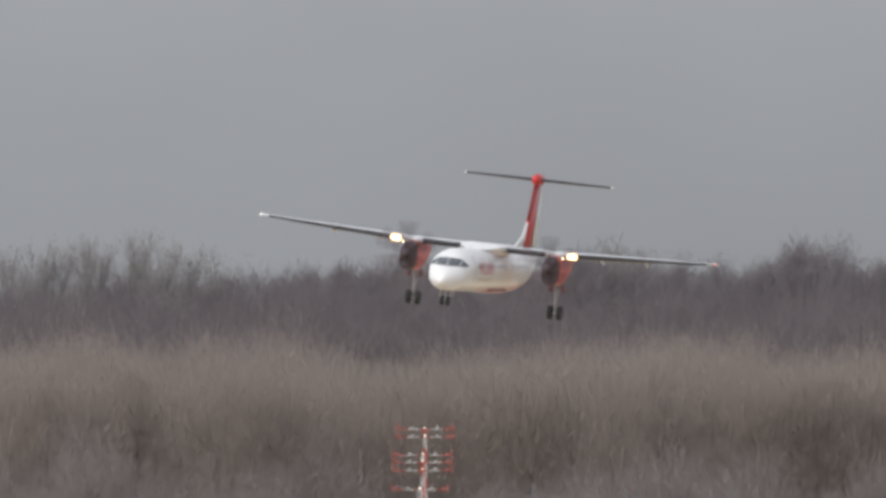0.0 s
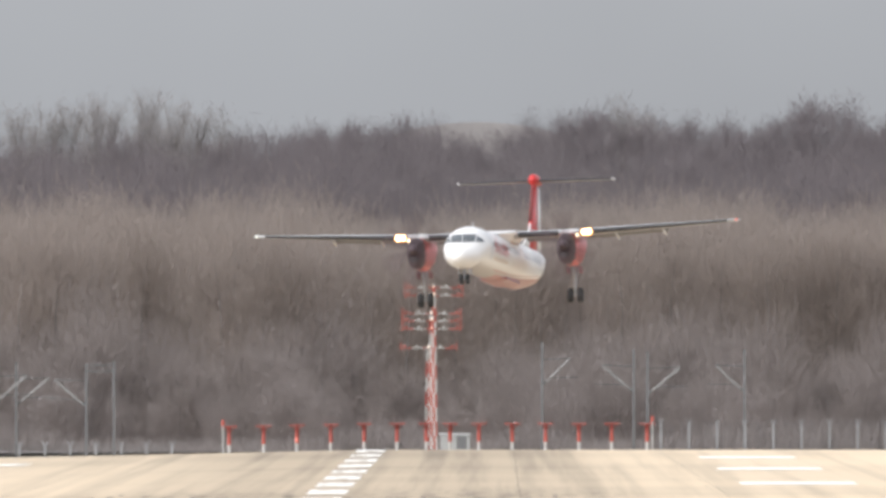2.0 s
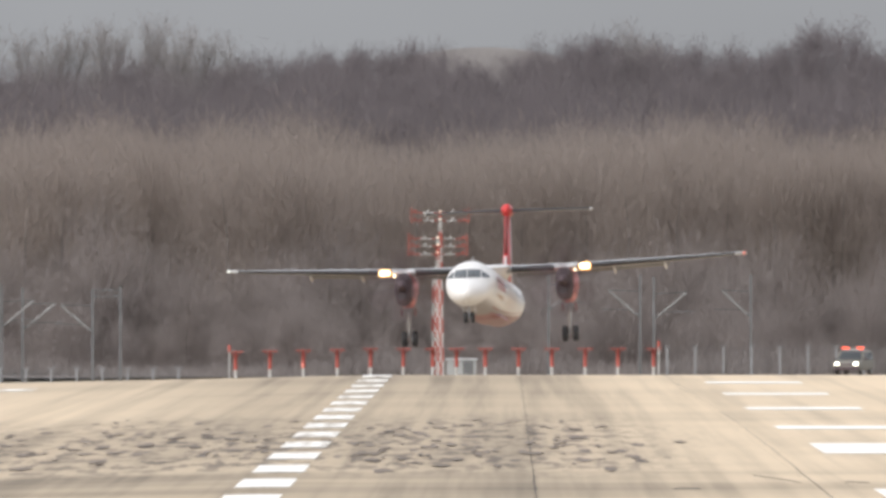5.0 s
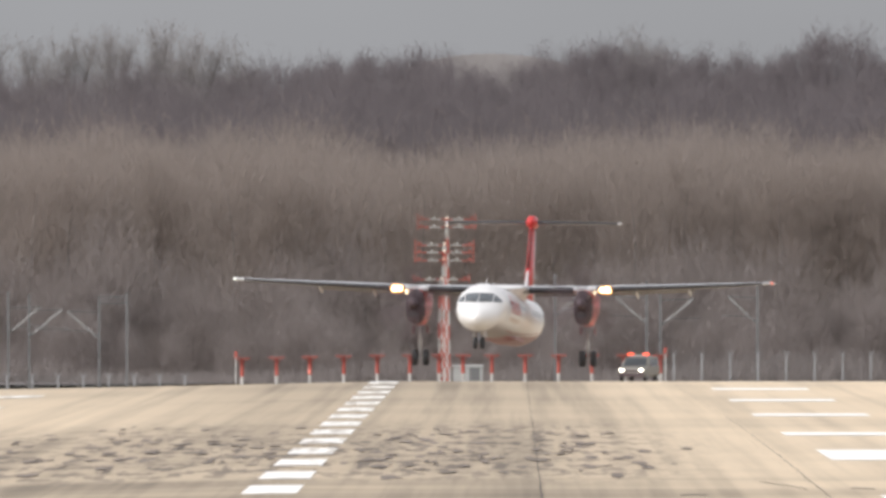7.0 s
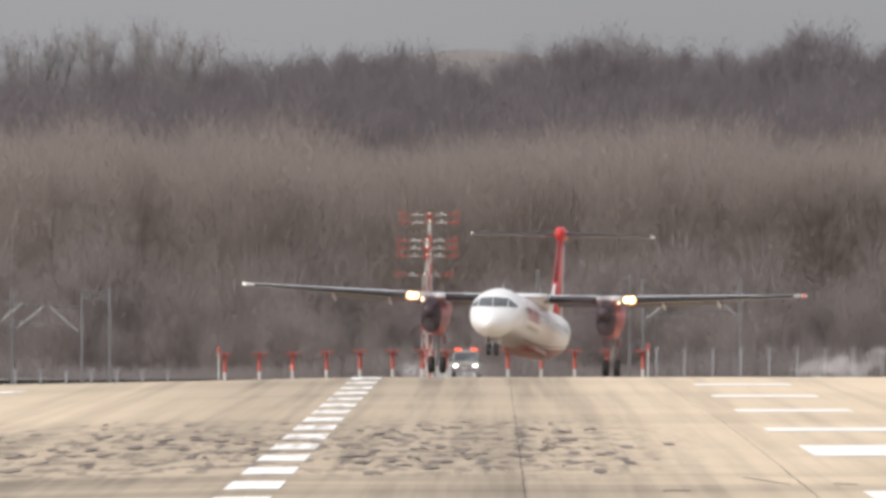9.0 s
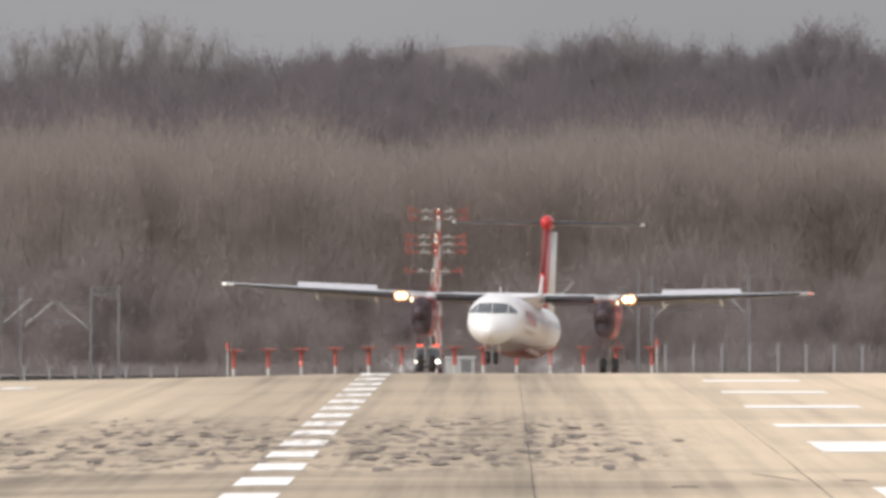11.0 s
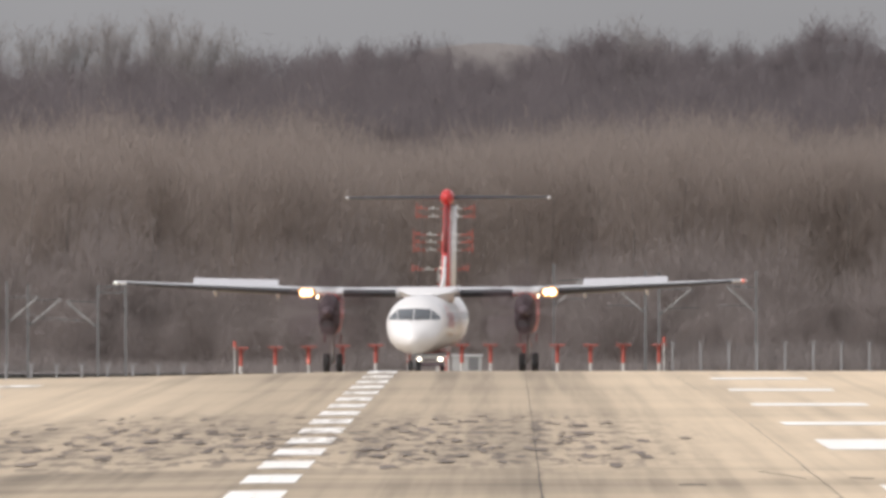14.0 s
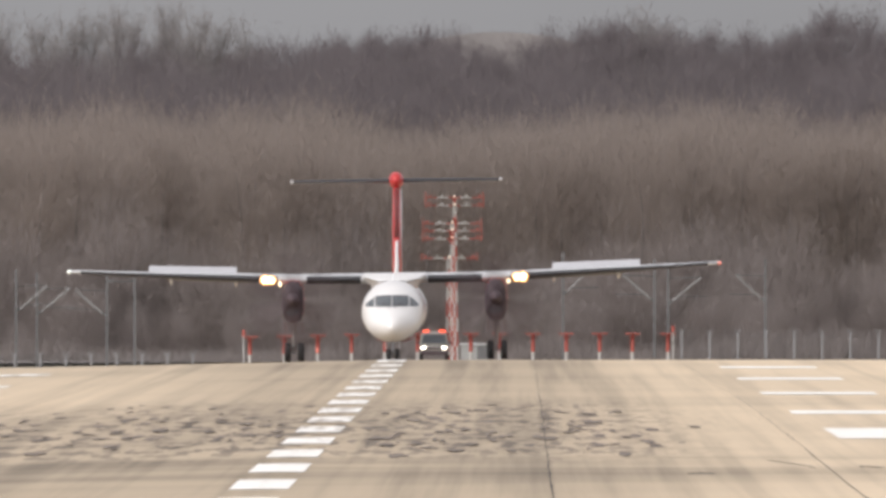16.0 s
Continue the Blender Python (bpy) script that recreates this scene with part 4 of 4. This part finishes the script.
def wood():
    rng = np.random.default_rng(4)
    lab = {"front": "bare brown broadleaf tree at the wood's sunlit edge", "mid": "bare grey-brown tree inside the wood", "poplar": "tall pale bare poplar standing above the wood"}
    front = [tree_model(11 + i, 19, 7.5, 0.02, 4600, TWIG, lab["front"], 1.7) for i in range(4)]
    mid = [tree_model(31 + i, 19, 7.5, 0.06, 4800, RIDGE, lab["mid"], 1.6) for i in range(3)]
    crest = [tree_model(91 + i, 19, 8.0, 0.06, 6800, RIDGE, "bare grey tree on the ridge with a rounded crown", 0.66, 0.15, 0.9) for i in range(4)]
    tops = [tree_model(51 + i, 21, 4.4, 0.52, 2200, PALE, lab["poplar"], 0.66, 0.2, 0.9) for i in range(2)]
    bush = [tree_model(71 + i, 9, 6.5, 0.02, 3000, UNDER, "bare bushy undergrowth at the wood's foot", 1.8) for i in range(2)]
    used = set()

    def put(model, px, d, py, extra=0.0):
        x, y, z = at(px, d)
        tall = height(py, d) - z
        ref = 21.0 if model in tops else 9.0 if model in bush else 19.0
        s = tall / ref / 0.965
        m = Matrix.LocRotScale((x, y, z), Euler((0, 0, rng.random() * 6.28)), None)
        ob = model if model not in used else copy_thing(model, m)
        used.add(model)
        ob.matrix_basis = m
        ob.scale = (s * rng.uniform(0.95, 1.15), s * rng.uniform(0.95, 1.15), s)

    def row(models, d, tops_at, step):
        px = -260
        while px < 1880:
            put(models[rng.integers(len(models))], px + rng.normal(0, step * 0.15), d + rng.uniform(-9, 9), tops_at(px) + rng.normal(0, 6))
            px += step * rng.uniform(0.8, 1.2)

    def joined(name, label, models, material, rows):
        """Inner rows of the wood, past counting, as one mesh."""
        shapes, verts, faces, base = [], [], [], 0
        for model in models:
            vs, fs, k = [], [], 0
            for ob in model.children:
                me = ob.data
                me.calc_loop_triangles()
                co, tri = np.empty(3 * len(me.vertices), "f"), np.empty(3 * len(me.loop_triangles), "i")
                me.vertices.foreach_get("co", co), me.loop_triangles.foreach_get("vertices", tri)
                vs.append(co.reshape(-1, 3)), fs.append(tri + k)
                k += len(me.vertices)
            shapes.append((np.concatenate(vs), np.concatenate(fs)))
        for d, tops_at, step in rows:
            px = -260
            while px < 1880:
                x, y, z = at(px + rng.normal(0, step * 0.15), d + rng.uniform(-9, 9))
                s = (height(tops_at(px) + rng.normal(0, 6), d) - z) / 19.0 / 0.965
                co, tri = shapes[rng.integers(len(shapes))]
                q, sx = rng.random() * 6.28, s * rng.uniform(0.95, 1.15)
                turn = np.array(((math.cos(q), math.sin(q), 0), (-math.sin(q), math.cos(q), 0), (0, 0, 1)))
                verts.append((co * (sx, sx, s)) @ turn + (x, y, z)), faces.append(tri + base)
                base += len(co)
                px += step * rng.uniform(0.8, 1.2)
        v, f = np.concatenate(verts), np.concatenate(faces)
        me = bpy.data.meshes.new(name)
        me.vertices.add(len(v)), me.loops.add(len(f)), me.polygons.add(len(f) // 3)
        me.vertices.foreach_set("co", v.astype("f").ravel()), me.loops.foreach_set("vertex_index", f.astype("i"))
        me.polygons.foreach_set("loop_start", np.arange(0, len(f), 3, dtype="i"))
        me.update(calc_edges=True)
        me.materials.append(material)
        tagged(new(name, me), label, "wood", kind="stuff")

    def skyline(px):
        knots = ((-600, 90), (0, 112), (60, 118), (200, 112), (330, 100), (430, 92), (530, 92), (600, 64), (680, 66), (760, 84), (830, 96), (930, 92), (990, 66), (1100, 40),
                 (1150, 62), (1190, 80), (1270, 68), (1340, 80), (1410, 46), (1500, 52), (1568, 66), (2200, 60))
        for a, b in zip(knots, knots[1:]):
            if a[0] <= px <= b[0]:
                return a[1] + (b[1] - a[1]) * (px - a[0]) / (b[0] - a[0])
        return 70

    def edge(p):
        return 42 * noise.noise(Vector((p / 130.0, 0.3, 0))) + 18 * noise.noise(Vector((p / 37.0, 4.1, 0)))

    row(crest, 4950, lambda p: skyline(p) + 4, 66)
    row(crest, 4930, skyline, 62)
    row(crest, 4900, lambda p: skyline(p) + 14, 70)
    joined("hillside_wood", "bare grey-brown trees filling the rising wood", mid, RIDGE,
           [(4862 - 46 * i, lambda p, i=i: 114 + 17 * i + 0.4 * edge(p + 500 * i), 88) for i in range(6)])
    joined("inner_wood", "bare brown trees close behind the wood's edge", front, TWIG,
           [(4500 - 18 * i, lambda p, i=i: 240 + 3.5 * i + edge(p + 14 * i), 84) for i in range(4)])
    for i in range(6):
        row(front, 4428 - 14 * i, lambda p: 252 + 4 * i + edge(p + 56 + 14 * i), 84)
    for i, model in enumerate(mid):
        put(model, 250 + 480 * i, 4820, 128)
    row(bush, 4348, lambda p: 480 + 2 * edge(p), 56)
    row(bush, 4340, lambda p: 530 + 2 * edge(p + 90), 52)
    row(bush, 4332, lambda p: 575 + edge(p + 40), 48)
    for px, py in ((-44, 52), (26, 46), (84, 42), (118, 34), (160, 28), (188, 36), (243, 36), (272, 28), (303, 31), (340, 46), (395, 58), (1098, 40), (1130, 50)):
        put(tops[int(rng.integers(2))], px, 4905 + rng.uniform(-12, 12), py)


def scrub():
    """Brambles and dry grass along the wood's foot."""
    rng = np.random.default_rng(9)
    n = 26000
    x = rng.uniform(-75, 75, n)
    y = rng.uniform(4215, 4335, n)
    tall = np.clip(rng.normal(1.4, 0.5, n) + 1.3 * np.sin(x * 0.31 + np.sin(x * 0.13) * 2), 0.5, 4.0)
    z = np.array([ground_z(a, b) for a, b in zip(x, y)]) - 0.1
    pos = np.stack([x, y, z + tall * rng.random(n) * 0.7], 1)
    d = rng.normal(0, 0.35, (n, 3)) + np.array([0, 0, 0.9])
    d /= np.linalg.norm(d, axis=1)[:, None]
    v, f = strips(rng, pos, d, rng.uniform(0.6, 1.5, n), rng.uniform(0.014, 0.03, n))
    tagged(link_mesh("scrub", v.tolist(), f.tolist(), SCRUB), "brown brambles and dry grass along the wood's foot", "scrub", kind="stuff")


def far_hill():
    verts, faces = [], []
    for i in range(41):
        px = 690 + i * 7.5
        top = 106 - 26 * math.sin(math.pi * i / 40) ** 0.7
        x = at(px, 4982, 0)[0]
        verts += [(x, 4982, -2), (x, 4982, height(top, 4982)), (x, 4988, height(top, 4982) - 1)]
    for i in range(40):
        a, b = 3 * i, 3 * i + 3
        faces += [(a, b, b + 1, a + 1), (a + 1, b + 1, b + 2, a + 2)]
    tagged(link_mesh("backdrop", verts, faces, FAR), "pale distant hill behind the wood", "hill", kind="structure")


# ---- tyre smoke ----
def smoke_puffs():
    """Each puff is a loose cloud of very fine white droplets that drifts as one piece."""
    m = twig_surface("tyre_smoke", (0.80, 0.81, 0.84), 0.04, 0.0)
    rng = np.random.default_rng(3)
    puffs = []
    for i in range(24):
        n = 900
        size = np.array((rng.uniform(0.30, 0.55), rng.uniform(0.5, 0.9), rng.uniform(0.14, 0.26)))
        pos = rng.normal(0, 1, (n, 3)) * size
        pos[:, 2] += 0.25 * np.sin(pos[:, 0] * 3 + i)
        d = rng.normal(0, 1, (n, 3))
        d /= np.linalg.norm(d, axis=1)[:, None]
        v, f = strips(rng, pos, d, rng.uniform(0.015, 0.03, n), rng.uniform(0.006, 0.011, n))
        ob = link_mesh("tyre_smoke", v.tolist(), f.tolist(), m)
        tagged(ob, "thin white puff of tyre smoke drifting downwind", "smoke", group="tyre smoke", kind="stuff")
        puffs.append(ob)
    return puffs


# ---- the place ----
far_hill()
wood()
scrub()
first = localizer_antenna()
for i, px in enumerate((401, 462, 521, 581, 640, 698, 750, 792, 843, 902, 961, 1020, 1078, 1141)):
    x, y, z = at(px, 3900)
    if i == 0:
        first.matrix_basis = pose(x, y, z)
    else:
        copy_thing(first, pose(x, y, z))
x, y, z = at(520, 3893)
ground_lamp = thing("ground_lamp", "small lit red lamp on a short stake", "lamp", pose(x, y, z))
bm = bmesh.new()
rod(bm, (0, 0, 0), (0, 0, height(648, 3893) - z), 0.05, 0.05, 8)
part("stake", bm, SIGNAL_WHITE, ground_lamp)
bm = bmesh.new()
ball(bm, (0, 0, height(643, 3893) - z), (0.13, 0.13, 0.2), 10, 8)
part("lens", bm, NAV_RED, ground_lamp, "red glowing lens", True)
marker_pole(390, 607)
marker_pole(1150, 600)
approach_mast(754, 3945, (479,), 4.3)
approach_mast(759, 4010, (418, 431, 445), 4.6)
approach_mast(763, 4075, (372, 386), 4.6)
shelter()
for px, py, arm, reach in ((955, 468, 1, 2.3), (1117, 480, -1, 2.6), (1141, 484, 1, 2.7), (1313, 480, -1, 2.4), (24, 503, 1, 2.7), (-13, 498, 1, 2.6), (148, 506, -1, 2.6), (197, 500, 0, 0)):
    catenary_pole(px, py, 4150 + (px % 7) * 4, arm, reach)
portal_beam(148, 197, 510, 4156)
fence(1165, 49.8, 18, 607, 4050, "grey steel mesh fence with forked post tops")
fence(-330, 45, 15, 646, 3860, "low grey wire fence on thin posts")
plane, moving = airliner()
car = service_car()
car.scale = (0.95, 1.0, 0.9)
puffs = smoke_puffs()

# ---- runway markings ----
def marking(name, x0, x1, y0, y1):
    return strip(name, x0, x1, y0, y1, 0.012, MARKING, runway)


k = 0
while 700 + k * 60 < 3500:
    y0 = 693 + k * 60
    marking("centreline_dash", CENTRE + 0.002, CENTRE + 0.48, y0, y0 + 33)
    marking("centreline_dash", CENTRE - 0.48, CENTRE - 0.002, y0, y0 + 33)
    k += 1
for y0 in (1587, 1458, 1320, 1175):
    marking("touchdown_bar", 6.3, 9.3, y0 - 11, y0 + 11)
    marking("touchdown_bar", 2 * CENTRE - 9.3, 2 * CENTRE - 6.3, y0 - 11, y0 + 11)
for y0, y1, x0 in ((1020, 1076, 6.45), (822, 866, 6.3)):
    marking("aiming_bar", x0, x0 + 6.5, y0, y1)
    marking("aiming_bar", 2 * CENTRE - x0 - 6.5, 2 * CENTRE - x0, y0, y1)

# ---- poured joint sealant and cracks ----
def sealant(x, y0, y1, near, far, seed, bow=0.0):
    """A wavering dark bead along a joint, wider where it was poured again."""
    rng = random.Random(seed)
    verts, n = [], int((y1 - y0) / 9)
    for i in range(n + 1):
        y = y0 + (y1 - y0) * i / n
        c = x + bow * math.sin(math.pi * smooth01(y, 660, 1690)) + 0.03 * noise.noise(Vector((y * 0.05, x, 0))) + rng.uniform(-0.006, 0.006)
        w = (near + (far - near) * smooth01(y, 900, 1350)) * rng.uniform(0.5, 1.2) * (2.2 if rng.random() < 0.07 else 1)
        z = ground_z(x, y) + 0.005
        verts += [(c - w, y, z), (c + w, y, z)]
    link_mesh("joint_sealant", verts, [(2 * i, 2 * i + 1, 2 * i + 3, 2 * i + 2) for i in range(n)], JOINT, runway, "dark joint sealant")


def crack(points, w):
    verts = []
    for u, v in points:
        d = FOCAL * EYE / (v - 447)
        x = (u - 875) * d / FOCAL
        verts += [(x, d - w, ground_z(x, d) + 0.005), (x, d + w, ground_z(x, d) + 0.005)]
    link_mesh("crack", verts, [(2 * i, 2 * i + 2, 2 * i + 3, 2 * i + 1) for i in range(len(points) - 1)], JOINT, runway, "fine crack in the concrete")


sealant(0.55, 660, 1688, 0.012, 0.005, 1)
sealant(5.36, 660, 1688, 0.012, 0.005, 2, 0.2)
crack(((1318, 838), (1345, 842), (1372, 846), (1402, 851)), 1.6)
crack(((1176, 862), (1200, 861), (1224, 862)), 2.2)
crack(((1480, 849), (1500, 850), (1522, 851)), 1.8)

# ---- rubber left by landing tyres ----
import itertools

RUBBER = surface("tyre_rubber_stain", (0.205, 0.165, 0.135), 0.85, 0, 0.3, 2.0, 0.4, 0, (1, 0.05, 1), 0.4)


TIERS = itertools.cycle(range(12))


def rubber_mark(x, y, w, h, rng):
    """An uneven smear, long in the landing direction."""
    n = 14
    rim = []
    for i in range(n):
        q = 2 * math.pi * i / n
        k = rng.uniform(0.6, 1.15)
        rim.append((x + w * k * math.cos(q) + 0.12 * w * math.sin(2 * q), y + h * k * math.sin(q)))
    up = 0.006 + 0.002 * next(TIERS)
    verts = [(px, py, ground_z(px, py) + up) for px, py in rim] + [(x, y, ground_z(x, y) + up)]
    return link_mesh("rubber_mark", verts, [(i, (i + 1) % n, n) for i in range(n)], RUBBER, runway)


def rubber_marks():
    rng = random.Random(21)
    for u, v in ((1085, 795), (1101, 804), (1113, 784), (1119, 813), (1020, 812), (1066, 828), (1003, 772), (930, 800), (692, 768), (660, 796), (621, 801), (642, 812), (730, 765), (820, 770),
                 (1020, 795), (660, 830), (765, 822), (30, 792), (95, 780), (150, 808), (20, 818), (290, 768), (330, 785), (240, 780)):
        d = FOCAL * EYE / (v - 447)
        rubber_mark((u - 875) * d / FOCAL, d, rng.uniform(0.12, 0.24), rng.uniform(6, 11), rng)
    for _ in range(70):
        d = rng.triangular(930, 1290, 1060)
        x = rng.choice((rng.uniform(-3.4, 1.0), rng.uniform(-13, -5.5), rng.uniform(-3.4, 4.0)))
        rubber_mark(x, d, rng.uniform(0.05, 0.17), rng.uniform(4, 10), rng)
    for _ in range(44):
        d = rng.triangular(960, 1270, 1090)
        rubber_mark(rng.uniform(-12.5, -4.8), d, rng.uniform(0.07, 0.19), rng.uniform(3, 6.5), rng)
    for _ in range(80):
        d = rng.triangular(940, 1260, 1080)
        rubber_mark(rng.choice((rng.uniform(-9.5, -4.4), rng.uniform(-3.2, 2.2))), d, rng.uniform(0.04, 0.12), rng.uniform(3, 8), rng)


rubber_marks()

# ---- what moves ----
# seconds, place of the wheels' middle, then heading, pitch and bank in degrees
FLIGHT = [(0, -0.28, 3093.0, 14.05, -9.85, 0.06, 6.32), (0.5, -0.02, 3056.3, 11.29, -9.82, -1.25, 0.99), (1, 0.13, 3021.1, 8.85, -9.29, -2.96, -2.25),
          (1.5, 0.02, 2987.3, 7.35, -8.61, -3.42, -1.15), (2, 0.21, 2954.6, 5.78, -8.64, -3.37, -2.02), (2.5, 0.34, 2922.9, 4.57, -9.40, -3.71, -2.37),
          (3, 0.14, 2892.0, 4.04, -9.36, -2.22, -1.66), (3.5, -0.18, 2861.7, 3.51, -8.06, -0.51, -1.14), (4, -0.52, 2832.0, 2.21, -5.91, -1.36, -1.71),
          (4.2, -0.58, 2820.2, 1.50, -5.39, -2.26, -2.16), (6.5, -0.80, 2687.8, -1.48, -4.33, -3.77, -0.73), (7, -0.30, 2659.4, -1.14, -5.45, -2.38, 0.48),
          (7.5, 0.44, 2631.0, -1.26, -6.87, -2.47, -0.69), (8, 1.26, 2602.7, -1.70, -7.99, -3.54, -3.08), (8.5, 1.52, 2574.4, -1.94, -7.58, -4.20, 0.99),
          (9, 1.57, 2546.1, -1.76, -6.58, -3.45, 1.21), (9.6, 1.45, 2512.3, -1.93, -6.15, -3.1, 1.15), (10.5, 1.02, 2462.4, -1.86, -5.45, -2.35, 1.0), (11.5, 0.43, 2407.8, -1.68, -4.97, -1.44, 0.84), (12, -0.08, 2381.2, -1.66, -5.09, -0.28, 0.60),
          (12.5, -0.81, 2355.3, -1.59, -4.85, 0.09, 0.24), (13, -1.63, 2330.2, -1.55, -4.88, -0.63, 0.20), (13.5, -2.57, 2306.1, -1.49, -3.96, -0.28, 0.05),
          (14, -3.49, 2283.0, -1.44, -2.94, 0.26, -0.19), (14.5, -4.19, 2261.3, -1.38, -2.19, 0.05, -0.46), (15, -4.70, 2241.0, -1.35, -1.57, 0.16, -0.65),
          (15.5, -5.06, 2222.5, -1.31, -1.07, 0.18, -0.76), (16, -5.29, 2206.0, -1.25, -0.37, 0.23, -0.80)]
# seconds, sideways place in view units, distance, heading in degrees
DRIVE = [(0, 2400, 3420, -12), (6.3, 1241, 3270, -12), (6.5, 1201, 3265, -12), (7, 1103, 3252, -12), (7.5, 1021, 3240, -11), (8, 943, 3228, -8), (8.5, 878, 3216, -4),
         (9, 828, 3205, -1), (9.5, 794, 3196, -1), (11.5, 738, 3160, 0), (12, 734, 3152, 0), (12.5, 732, 3144, 0), (13.5, 734, 3128, 1), (14.5, 735, 3112, 1), (16, 727, 3090, 0)]


def aloft(x, y, z, yaw, pitch, bank):
    turn = Matrix.Rotation(radians(yaw), 4, "Z") @ Matrix.Rotation(radians(pitch), 4, "X") @ Matrix.Rotation(radians(bank), 4, "Y")
    return Matrix.Translation((x, y, z)) @ turn


def motions():
    walk(plane, [(t, aloft(x, y, ground_z(0, y) if t > 9.5 else z, *turn)) for t, x, y, z, *turn in FLIGHT])
    for side, hub in moving["props"]:
        walk(hub, [(k / FPS, pose(4.4 * side, -4.3, 2.72, 0, -82 * k, 0)) for k in range(16 * FPS + 1)])
    for side, leg in moving["legs"]:
        hit = 8.0 if side < 0 else 8.35
        walk(leg, [(0, pose(4.4 * side, 0, 0.06)), (hit, pose(4.4 * side, 0, 0.06)), (hit + 0.4, pose(4.4 * side, 0, 0.22)), (9.0, pose(4.4 * side, 0, 0.26)), (9.6, pose(4.4 * side, 0, 0.42)), (16, pose(4.4 * side, 0, 0.42))])
    for i, w in enumerate(moving["wheels"]):
        s = -1 if i % 2 == 0 else 1
        first_turn = 240
        walk(w, [(0, pose(s * 0.29, 0, 0))] + [(k / FPS, pose(s * 0.29, 0, 0, 80 * (k - first_turn))) for k in range(first_turn, 16 * FPS + 1)])
    for side, sp in moving["spoilers"]:
        x, le, te, z, t = wing_at(8.75)
        flat, up = pose(side * x, -0.15, z + 0.47 * t, -5), pose(side * x, -0.15, z + 0.47 * t, 36)
        walk(sp, [(0, flat), (8.6, flat), (9.1, pose(side * x, -0.15, z + 0.47 * t, 6)), (10.4, up), (16, up)])
    walk(moving["rudder"], [(t, pose(0, 15.05, 0, 0, 0, a)) for t, a in ((0, 0), (7, 2), (9.1, 5), (10, -3), (11.5, -13), (13.5, -13), (16, -8))])
    rows = []
    for t, px, d, turn in DRIVE:
        x, y, z = at(px, d)
        rows.append((t, pose(x, y, z, 0, 0, turn)))
    walk(car, rows)
    rng = random.Random(8)
    for i, ob in enumerate(puffs):
        left = i >= 16
        again = i >= 20
        t0 = (8.78 if again else 8.02 if left else 8.36) + rng.uniform(0, 0.12)
        x0, y0 = (-3.9 if again else -3.0 if left else 5.9), (2552 if again else 2582) + rng.uniform(-3, 3)
        z0 = ground_z(x0, y0) + 0.15
        wind = rng.uniform(-0.9, 0.3) if again else rng.uniform(0.8, 2.0) if left else rng.uniform(15.5, 21.5)
        rise = rng.uniform(0.1, 0.6) if left else rng.uniform(0.0, 0.3) + max(0.0, wind - 15.5) * rng.uniform(0.03, 0.2)
        spin = rng.uniform(-40, 40)
        after = t0 + 1.4
        walk(ob, [(0, pose(x0, y0, z0 - 2.2)), (t0 - 0.12, pose(x0, y0, z0 - 2.2)), (t0 + 0.1, pose(x0 + 0.15 * wind, y0, z0 + 0.1, 0, 0, 0)),
                  (t0 + 0.8, pose(x0 + 0.85 * wind, y0, z0 + rise, 0, spin, 0)), (after, pose(x0 + 1.4 * wind, y0, z0 + rise * 1.3, 0, spin * 1.5, 0)),
                  (16, pose(x0 + 12 * wind, y0, z0 + (rise * 3 if not left else -2.6), 0, spin * 2, 0))])


motions()
